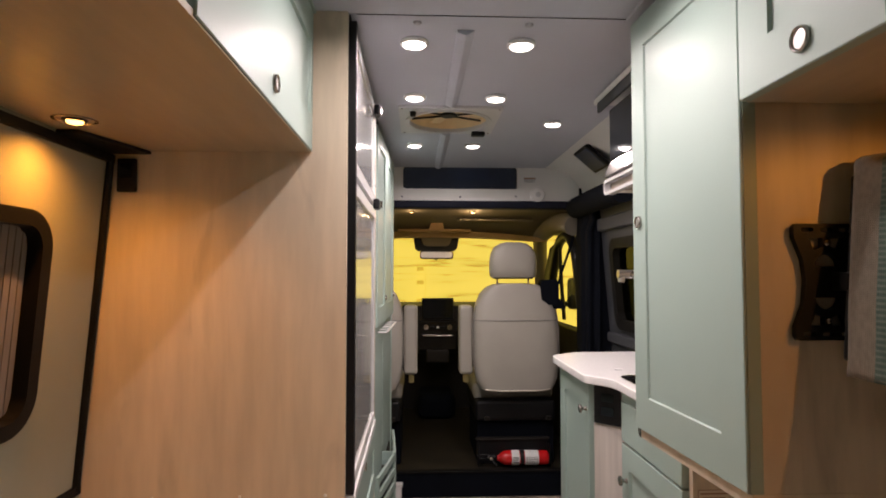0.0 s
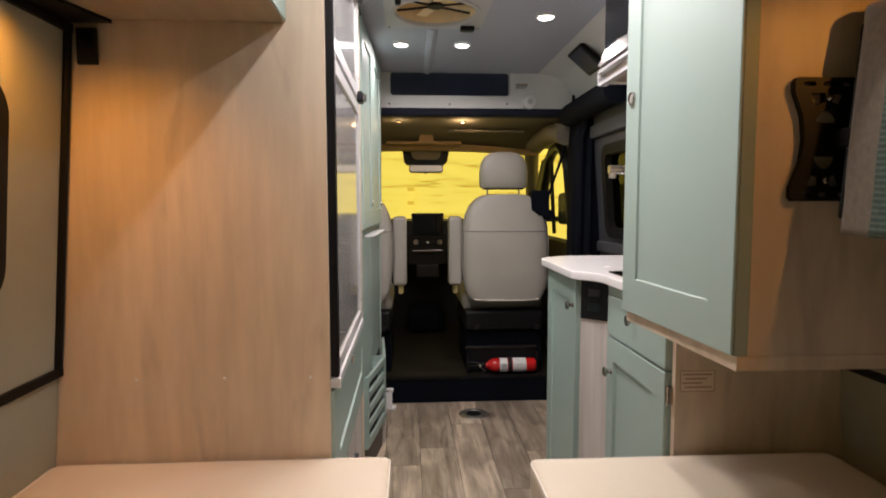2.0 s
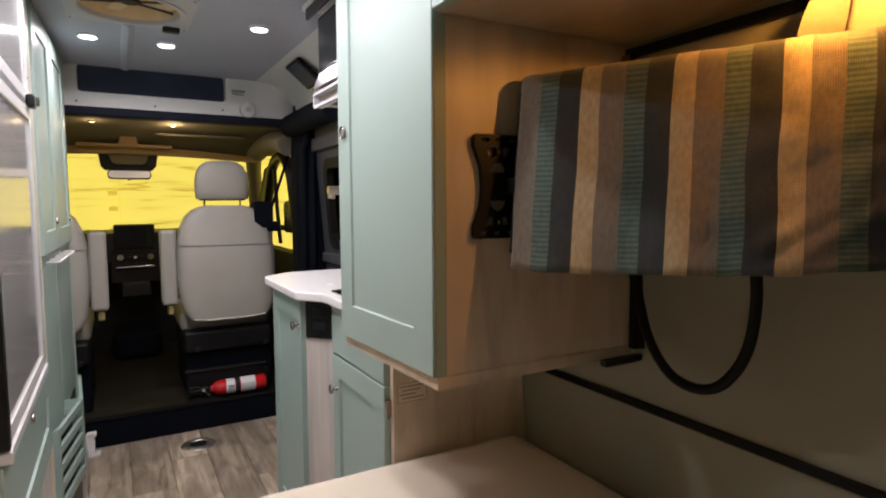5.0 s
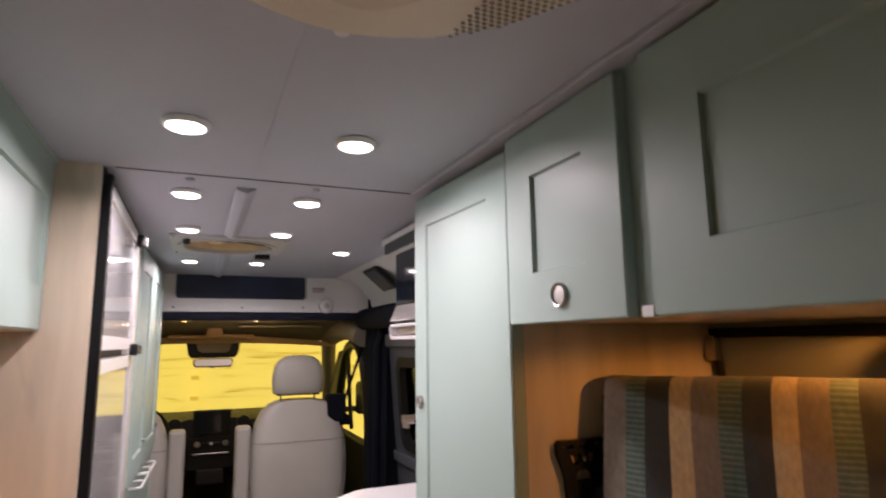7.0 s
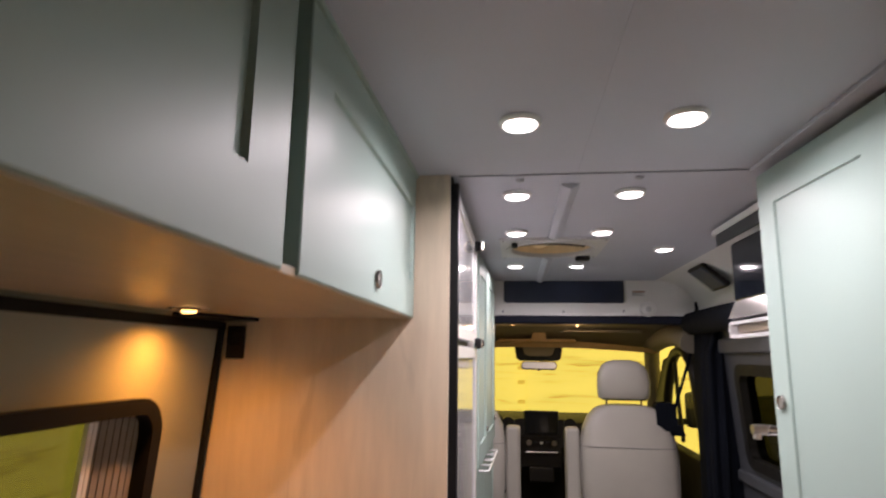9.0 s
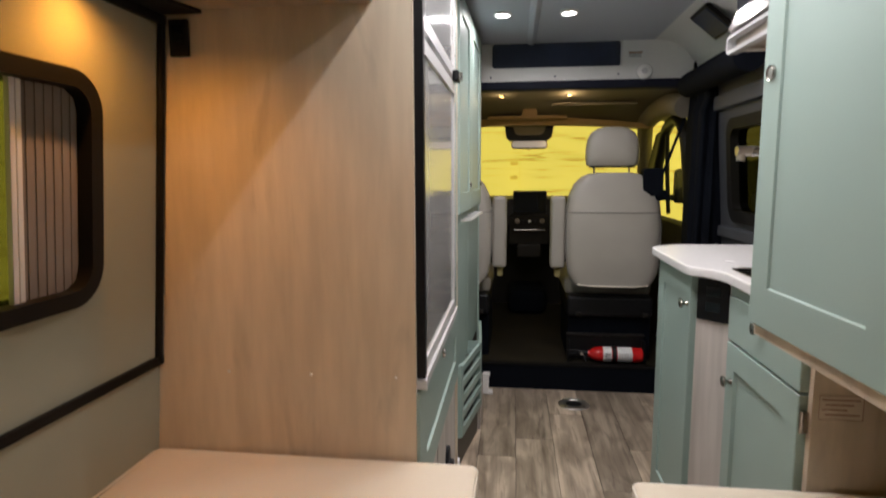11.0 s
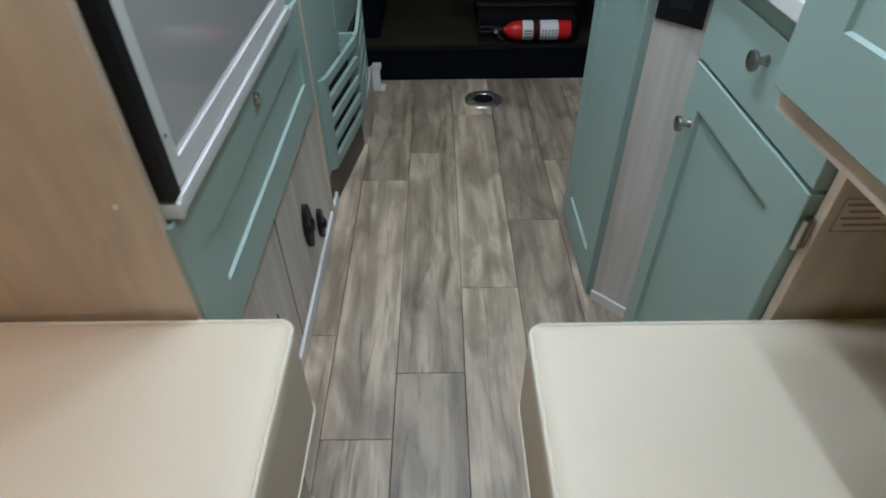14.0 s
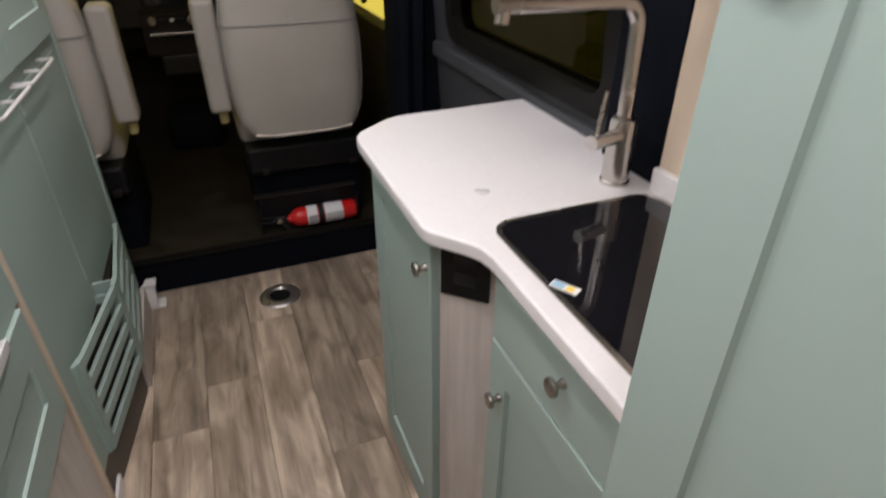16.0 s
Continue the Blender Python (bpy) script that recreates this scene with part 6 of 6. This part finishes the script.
def microwave_unit():
    u = thing("kitchen_overhead", "white overhead kitchen shelf with a top valance", "shelf", (0.85, 1.65, 1.55))
    sub("back", box(1.00, 1.02, 1.362, 1.92, 1.55, 1.89), WHITE, u)
    sub("shelf_board", box(0.676, 1.0, 1.362, 1.908, 1.552, 1.583, 0.004), STOWED, u, "tan board behind the white rim")
    sub("shelf_rim", ring(rounded(1.362, 1.918, 1.535, 1.585, 0.018, 5), rounded(1.372, 1.908, 1.545, 1.576, 0.010, 5), 0, 0.024, 0.002, m=upright(0.654, 1)), GREYPLASTIC, u, "white rounded rim round the shelf front")
    sub("shelf_end", box(0.660, 1.0, 1.9085, 1.917, 1.545, 1.583, 0.003), WHITE, u)
    sub("valance", box(0.645, 1.0, 1.362, 1.99, 1.868, 1.888, 0.004), WHITE, u, "white valance board")
    sub("valance_lip", box(0.648, 0.658, 1.362, 1.96, 1.832, 1.868, 0.002), DOORGREY, u)
    m = thing("microwave", "black microwave oven with a steel handle strip", "microwave", (0.83, 1.65, 1.584))
    sub("casing", box(0.675, 0.99, 1.37, 1.895, 1.600, 1.828, 0.004), BLACK, m)
    sub("door_glass", box(0.667, 0.676, 1.38, 1.89, 1.648, 1.822, 0.003), SCREEN, m, "dark glass door")
    sub("control_strip", prism([(0.645, 1.593), (0.660, 1.590), (0.676, 1.642), (0.668, 1.646)], 1.43, 1.89, 0.002, m=Matrix(((1, 0, 0, 0), (0, 0, 1, 0), (0, 1, 0, 0), (0, 0, 0, 1)))), NICKEL, m, "bright steel handle strip")
    for x, y in ((0.72, 1.46), (0.95, 1.46), (0.72, 1.86), (0.95, 1.86)):
        sub("foot", rod((x, y, 1.583), (x, y, 1.602), 0.012, 0.012, 12), BLACK, m)


microwave_unit()


# ---- seats ----
def seat(x0, x1, arm_in, label, headrest=True):
    """A cab seat seen from behind: backrest shell, headrest on two posts, raised armrest, base."""
    cx = (x0 + x1) / 2
    s = thing("cab_seat", label, "seat", (cx, 3.6, 0.14), group="cab seats")
    t = bmesh.new()
    # backrest: outline by height, crowned towards the rear
    lev = [(0.588, 0.185), (0.600, 0.215), (0.66, 0.243), (0.78, 0.255), (0.92, 0.258), (1.02, 0.252), (1.09, 0.238), (1.15, 0.210), (1.190, 0.170), (1.207, 0.130), (1.213, 0.09)]
    rows = []
    for z, hw in lev:
        lean = 0.10 * (z - 0.6)
        bulge = 0.022 * math.sin(math.pi * min(1, (z - 0.58) / 0.64))
        row = []
        for k in range(33):
            a = 2 * math.pi * k / 32
            ca, sa = math.cos(a), math.sin(a)
            px = math.copysign(abs(ca) ** 0.42, ca) * hw
            py = math.copysign(abs(sa) ** 0.55, sa) * (0.075 + bulge)
            if k < 32:
                row.append(t.verts.new((cx + px, 3.435 + lean + py - 0.02, z)))
        rows.append(row)
    for a, b in zip(rows, rows[1:]):
        for k in range(32):
            t.faces.new((a[k], a[(k + 1) % 32], b[(k + 1) % 32], b[k]))
    t.faces.new(rows[0][::-1])
    t.faces.new(rows[-1])
    back = sub("backrest", t, SEAT, s, "pale grey vinyl backrest", 70)
    def rear(z, a, off=0.0015):
        hw = next(h0 + (h1 - h0) * (z - z0) / (z1 - z0) for (z0, h0), (z1, h1) in zip(lev, lev[1:]) if z0 <= z <= z1)
        ca, sa = math.cos(a), math.sin(a)
        depth = 0.075 + 0.022 * math.sin(math.pi * min(1, (z - 0.58) / 0.64)) + off
        return (cx + math.copysign(abs(ca) ** 0.42, ca) * (hw + off), 3.415 + 0.10 * (z - 0.6) - abs(sa) ** 0.55 * depth, z)
    angles = [math.pi * (1.03 + 0.94 * k / 30) for k in range(31)]
    sub("cross_seam", tube([rear(0.996, a) for a in angles], 0.0028, 6), SEAM, back, "stitched seam", 60)
    sub("hem", tube([(cx - 0.19, 3.350, 0.598), (cx - 0.1, 3.340, 0.592), (cx + 0.1, 3.340, 0.592), (cx + 0.19, 3.350, 0.598)], 0.0055, 6), PIPING, back, "pale hem along the lower edge", 60)
    for sg in (-1, 1):
        side = [rear(z, math.pi * (1.5 + sg * 0.40)) for z in (0.62, 0.70, 0.78, 0.86, 0.92, 0.98, 1.03, 1.08)]
        sub("side_seam", tube(side, 0.0026, 6), SEAM, back, "stitched side seam", 60)
    if headrest:
        t = bmesh.new()
        rows = []
        for z, hw, d in ((1.245, 0.118, 0.035), (1.252, 0.138, 0.05), (1.29, 0.143, 0.06), (1.34, 0.143, 0.064), (1.39, 0.136, 0.06), (1.43, 0.115, 0.05), (1.452, 0.082, 0.036), (1.460, 0.04, 0.02)):
            rows.append([t.verts.new((cx - 0.012 + math.copysign(abs(math.cos(a)) ** 0.6, math.cos(a)) * hw, 3.435 + math.copysign(abs(math.sin(a)) ** 0.7, math.sin(a)) * d, z)) for a in [2 * math.pi * k / 28 for k in range(28)]])
        for a, b in zip(rows, rows[1:]):
            for k in range(28):
                t.faces.new((a[k], a[(k + 1) % 28], b[(k + 1) % 28], b[k]))
        t.faces.new(rows[0][::-1])
        t.faces.new(rows[-1])
        hr = sub("headrest", t, SEAT, s, "pale grey headrest", 70)
        sub("headrest_base", box(cx - 0.13, cx + 0.105, 3.40, 3.47, 1.240, 1.249, 0.003), BLACK, hr)
        for dx in (-0.106, 0.082):
            sub("headrest_post", rod((cx + dx, 3.44, 1.17), (cx + dx, 3.44, 1.26), 0.0055, 0.0055, 12), STEEL, s, "steel headrest post")
    ax0, ax1 = (x0 - 0.078, x0 + 0.004) if arm_in < 0 else (x1 - 0.004, x1 + 0.078)
    sub("armrest", box(ax0, ax1, 3.43, 3.54, 0.672, 1.083, 0.021, 4), SEAT, s, "raised grey armrest")
    am = (ax0 + ax1) / 2
    sub("armrest_pivot", box(am - 0.012, am + 0.020, 3.48, 3.53, 0.615, 0.690, 0.010, 3), BUFF, s, "buff plastic armrest pivot")
    sub("seat_cushion", box(x0 + 0.01, x1 - 0.01, 3.50, 4.02, 0.50, 0.63, 0.045, 4), SEAT, s)
    sub("seat_frame", box(x0 + 0.02, x1 - 0.02, 3.42, 4.0, 0.40, 0.52, 0.02, 3), BLACK, s, "black seat frame")
    sub("pedestal", box(x0 + 0.03, x1 - 0.02, 3.47, 3.95, 0.14, 0.41, 0.01), NAVY, s, "black seat pedestal")
    for dx in (0.07, x1 - x0 - 0.08):
        sub("seat_rail", box(x0 + dx, x0 + dx + 0.03, 3.40, 3.98, 0.405, 0.43, 0.004), DASH, s)
    return s


seat(0.346, 0.861, -1, "pale grey vinyl passenger seat with headrest and raised armrest")
seat(-0.575, -0.058, 1, "pale grey vinyl driver seat with raised armrest")
b = thing("seat_belt_cover", "black plastic seat belt guide on the seat shoulder", "seat belt", (0.80, 3.40, 1.09))
sub("guide", prism(rounded(0.752, 0.858, 1.085, 1.235, 0.022, 4), 0, 0.085, 0.014, 3, m=facing(3.385, 1)), NAVY, b)
sub("guide_foot", prism([(0.748, 1.062), (0.748, 1.12), (0.875, 1.12), (0.905, 1.062)], 0, 0.07, 0.012, m=facing(3.395, 1)), NAVY, b)
sub("strap", prism([(0.856, 1.15), (0.858, 1.20), (0.985, 1.575), (0.988, 1.53)], 0, 0.004, 0.001, m=facing(3.45, 1)), NAVY, b, "black belt strap")
bx = thing("storage_tray", "black open tray under the passenger seat", "tray", (0.585, 3.46, 0.14))
sub("back_wall", box(0.372, 0.800, 3.45, 3.462, 0.147, 0.292, 0.004), BLACK, bx)
sub("top_lip", box(0.366, 0.806, 3.432, 3.468, 0.285, 0.298, 0.005), DASH, bx)
for x in (0.372, 0.792):
    sub("end_wall", box(x, x + 0.010, 3.38, 3.45, 0.147, 0.27, 0.003), BLACK, bx)


def extinguisher():
    e = thing("fire_extinguisher", "red fire extinguisher with white labels lying on the cab step", "fire extinguisher", (0.62, 3.40, 0.15))
    ax = Matrix.Translation((0.486, 3.398, 0.193)) @ Vector((1, 0, 0.0)).to_track_quat("Z", "Y").to_matrix().to_4x4()
    sub("cylinder", lathe([(0.0, 0.0), (0.016, 0.0), (0.018, 0.012), (0.030, 0.022), (0.039, 0.04), (0.042, 0.06), (0.042, 0.284), (0.038, 0.298), (0.032, 0.302), (0, 0.30)], ax, 32), RED, e)
    for z0, z1 in ((0.082, 0.128), (0.160, 0.240)):
        lb = sub("label", lathe([(0.0424, z0), (0.0427, z0 + 0.001), (0.0427, z1 - 0.001), (0.0424, z1)], ax, 32), PAPER, e, "white paper label")
        for k in range(5):
            x = 0.486 + z0 + 0.008 + k * (z1 - z0 - 0.016) / 4.4
            for dz in (0.012, 0.0, -0.014):
                sub("print_line", box(x, x + 0.006, 3.398 - 0.0432, 3.398 - 0.0405, 0.193 + dz - 0.003, 0.193 + dz + 0.003), INK, lb)
    sub("strap", lathe([(0.0425, 0.132), (0.045, 0.133), (0.045, 0.155), (0.0425, 0.156)], ax, 32), BLACK, e, "black strap")
    sub("valve", rod((0.475, 3.398, 0.196), (0.435, 3.398, 0.200), 0.013, 0.011, 14), BLACK, e)
    sub("gauge", rod((0.450, 3.378, 0.196), (0.450, 3.390, 0.196), 0.010, 0.010, 16), STEEL, e, "round gauge")
    sub("lever", tube([(0.445, 3.398, 0.206), (0.41, 3.398, 0.213), (0.365, 3.398, 0.206)], 0.005, 8), BLACK, e, "", 60)
    sub("handle", tube([(0.445, 3.398, 0.192), (0.41, 3.398, 0.187), (0.372, 3.398, 0.192)], 0.0055, 8), BLACK, e, "", 60)
    sub("pin", tube([(0.43, 3.385, 0.206), (0.43, 3.365, 0.206)], 0.002, 6), STEEL, e)
    sub("hose_nozzle", rod((0.455, 3.398, 0.186), (0.48, 3.372, 0.158), 0.007, 0.009, 10), BLACK, e)


extinguisher()


# ---- front of the living space: small fixtures ----
def fixtures():
    r = thing("floor_ring", "round chrome table-leg socket set in the floor", "floor socket", (0.385, 3.115, 0))
    sub("flange", lathe([(0.040, 0.002), (0.046, 0.008), (0.060, 0.010), (0.076, 0.006), (0.082, 0.001)], pose(0.385, 3.115, 0), 36), CHROME, r, "bright chrome flange")
    sub("cup", lathe([(0.041, 0.005), (0.038, 0.0035), (0, 0.003)], pose(0.385, 3.115, 0), 32), BLACK, r, "dark socket")
    for k in range(4):
        a = radians(45 + 90 * k)
        screw((0.385 + 0.068 * math.cos(a), 3.115 + 0.068 * math.sin(a), 0.0075), (0, 0, 1), r, 0.005, NICKEL)
    s = thing("smoke_alarm", "small round white smoke alarm on the header", "smoke alarm", (0.728, 3.37, 1.735))
    m = Matrix.Translation((0.728, 3.372, 1.737)) @ Vector((0, -1, 0)).to_track_quat("Z", "Y").to_matrix().to_4x4()
    sub("base", lathe([(0.043, 0), (0.043, 0.020), (0.038, 0.029), (0.022, 0.033), (0, 0.034)], m, 28), WHITE, s)
    sub("sensor", lathe([(0.016, 0.032), (0.015, 0.038), (0, 0.039)], m, 20), GREYPLASTIC, s)
    l = thing("warning_label", "small white label with a red heading on the header", "label", (0.683, 3.37, 1.82))
    sub("sheet", box(0.645, 0.722, 3.3685, 3.3698, 1.807, 1.845), PAPER, l)
    sub("heading", box(0.648, 0.719, 3.3677, 3.3685, 1.832, 1.841), REDINK, l)
    for k in range(3):
        sub("print_line", box(0.650, 0.715 - 0.012 * (k % 2), 3.3677, 3.3685, 1.826 - k * 0.006, 1.8285 - k * 0.006), INK, l)
    p = thing("ceiling_speaker", "flat black speaker on the curved ceiling cove", "speaker", (0.875, 2.80, 1.846))
    m = pose(0.885, 2.80, 1.845, 0, 40, 0)
    g = prism(rounded(-0.075, 0.075, -0.105, 0.105, 0.01), -0.012, 0.008, 0.004)
    bmesh.ops.transform(g, matrix=m, verts=g.verts)
    sub("frame", g, BLACK, p)
    g = prism(rounded(-0.062, 0.062, -0.092, 0.092, 0.008), -0.016, -0.011, 0.002)
    bmesh.ops.transform(g, matrix=m, verts=g.verts)
    sub("grille", g, NETDARK, p)
    c = thing("door_curtain", "black bundled curtain hanging beside the sliding door", "curtain", (1.0, 3.15, 0.2))
    t = bmesh.new()
    rows = []
    for i in range(26):
        f = i / 25
        z = 1.69 - f * 1.50
        row = []
        for k in range(40):
            a = 2 * math.pi * k / 40
            rr = 1 + 0.22 * math.sin(5 * a + 2 * f) + 0.12 * noise.noise((a, f * 4, 1))
            row.append(t.verts.new((0.995 + 0.045 * rr * math.cos(a) + (0.02 if f < 0.1 else 0), 3.195 + 0.085 * rr * math.sin(a), z)))
        rows.append(row)
    for a, b in zip(rows, rows[1:]):
        for k in range(40):
            t.faces.new((a[k], a[(k + 1) % 40], b[(k + 1) % 40], b[k]))
    t.faces.new(rows[0])
    t.faces.new(rows[-1][::-1])
    sub("drape", t, NAVY, c, "", 80)
    sub("roll", tube([(0.95, 2.55, 1.655), (0.955, 2.9, 1.66), (0.96, 3.36, 1.66)], 0.062, 14), NAVY, c, "rolled black top", 60)
    structure("pillar_rear", box(1.0, 1.12, 3.13, 3.34, 0.0, 1.92), NAVY, "black lining behind the curtain")
    structure("pillar_kitchen", box(1.022, 1.10, 1.863, 2.035, 0.94, 1.90, 0.006), NAVY, "black pillar beside the sliding door window")
    structure("wall_kitchen", box(1.025, 1.05, 1.372, 1.862, 0.90, 1.90), MAPLE, "maple laminate wall behind the sink")
    structure("trim_door_armrest", box(rightx(0.93) - 0.022, rightx(0.93) + 0.01, 2.06, 3.12, 0.90, 0.955, 0.01, 3), DOORGREY, "grey ledge under the sliding door window")
    structure("trim_door_top", box(rightx(1.6) - 0.02, rightx(1.6) + 0.02, 2.04, 3.12, 1.50, 1.57, 0.01, 3), DOORGREY, "grey ledge over the sliding door window")
    m = thing("door_mirror", "black outside mirror seen through the cab door window", "mirror", (1.25, 4.35, 1.1))
    sub("housing", box(1.17, 1.33, 4.33, 4.42, 1.0, 1.24, 0.03, 3), BLACK, m)
    sub("arm", box(1.04, 1.19, 4.37, 4.41, 1.02, 1.06, 0.008), BLACK, m)


fixtures()
for px in (0.016, 0.300):
    c = thing("ceiling_clip", "small dark plastic clip on the ceiling seam", "clip", (px, 1.405, CEIL), group="ceiling clips")
    sub("cap", lathe([(0.011, 0.001), (0.010, -0.004), (0.006, -0.006), (0, -0.0065)], pose(px, 1.405, CEIL), 14), LINERDARK, c)


# ---- outside: workshop floor and yellow sheeting ----
structure("ground", box(-60, 60, -60, 60, -0.62, -0.60), CONCRETE, "grey concrete workshop floor")


def drape(x0, y0, x1, y1, seed):
    t = bmesh.new()
    n, k = 60, 40
    d = Vector((x1 - x0, y1 - y0, 0))
    nv = Vector((-d.y, d.x, 0)).normalized()
    rows = []
    for i in range(k + 1):
        z = -0.6 + 4.2 * i / k
        rows.append([t.verts.new(Vector((x0, y0, z)) + d * (j / n) + nv * (0.05 * noise.noise((j * 0.12, i * 0.7, seed)) + 0.03 * noise.noise((j * 0.4, i * 1.6, seed + 3)))) for j in range(n + 1)])
    for a, b in zip(rows, rows[1:]):
        for j in range(n):
            t.faces.new((a[j], a[j + 1], b[j + 1], b[j]))
    return t


# Sheeting and tape emit their own light; no workshop lamps are built.
structure("backdrop_front", drape(-4.5, 7.2, 4.5, 7.2, 1), YELLOW, "self-glowing yellow plastic sheeting hung in front of the van", 60)
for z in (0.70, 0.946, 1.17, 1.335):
    structure("backdrop_tape", box(0.01, 0.10, 7.090, 7.097, z - 0.025, z + 0.025, 0.002), TAPE, "strip of self-glowing yellow tape on the sheeting's seam")
structure("backdrop_seam", box(0.115, 0.121, 7.092, 7.097, -0.6, 3.4), TAPE, "self-glowing folded vertical seam of the yellow sheeting")
structure("backdrop_right", drape(3.4, 7.2, 3.4, -4.0, 2), YELLOW, "self-glowing yellow plastic sheeting hung beside the van", 60)
structure("backdrop_left", drape(-3.2, 7.2, -3.2, -4.0, 3), YELLOW, "self-glowing yellow plastic sheeting hung beside the van", 60)


# ---- floor planks ----
def planks():
    fl = structure("floor", box(-0.75, 1.06, -1.2, 3.32, -0.0045, -0.0035), DASH, "grey oak vinyl plank floor")
    cols = ((-0.249, 1.79), (-0.082, 1.485), (0.081, 1.665), (0.250, 1.960), (0.413, 2.270), (0.578, 2.625), (0.742, 1.10), (0.906, 1.45))
    edges = [c[0] for c in cols] + [1.06]
    full = {}
    for i, (x0, joint) in enumerate(cols):
        x1 = edges[i + 1]
        cuts = sorted({-1.2, 3.322} | {joint + 1.02 * k for k in range(-4, 4) if -1.15 < joint + 1.02 * k < 3.28})
        for y0, y1 in zip(cuts, cuts[1:]):
            key = (round(x1 - x0, 3), round(y1 - y0, 3))
            if key not in full:
                w, h, g, e = x1 - x0, y1 - y0, 0.0008, 0.0014
                t = bmesh.new()
                lo = [t.verts.new(p) for p in ((-w / 2 + g, -h / 2 + g, -0.003), (w / 2 - g, -h / 2 + g, -0.003), (w / 2 - g, h / 2 - g, -0.003), (-w / 2 + g, h / 2 - g, -0.003))]
                md = [t.verts.new((v.co.x, v.co.y, -0.0008)) for v in lo]
                hi = [t.verts.new((v.co.x * (1 - 2 * e / w), v.co.y * (1 - 2 * e / h), 0.0)) for v in lo]
                for a, b in ((lo, md), (md, hi)):
                    for k in range(4):
                        t.faces.new((a[k], a[(k + 1) % 4], b[(k + 1) % 4], b[k]))
                t.faces.new(hi)
                bmesh.ops.recalc_face_normals(t, faces=t.faces)
                me = bpy.data.meshes.new("plank")
                t.to_mesh(me)
                t.free()
                me.materials.append(PLANK)
                full[key] = me
            ob = new("plank", full[key])
            ob.parent = fl
            ob.location = ((x0 + x1) / 2, (y0 + y1) / 2, 0)


planks()
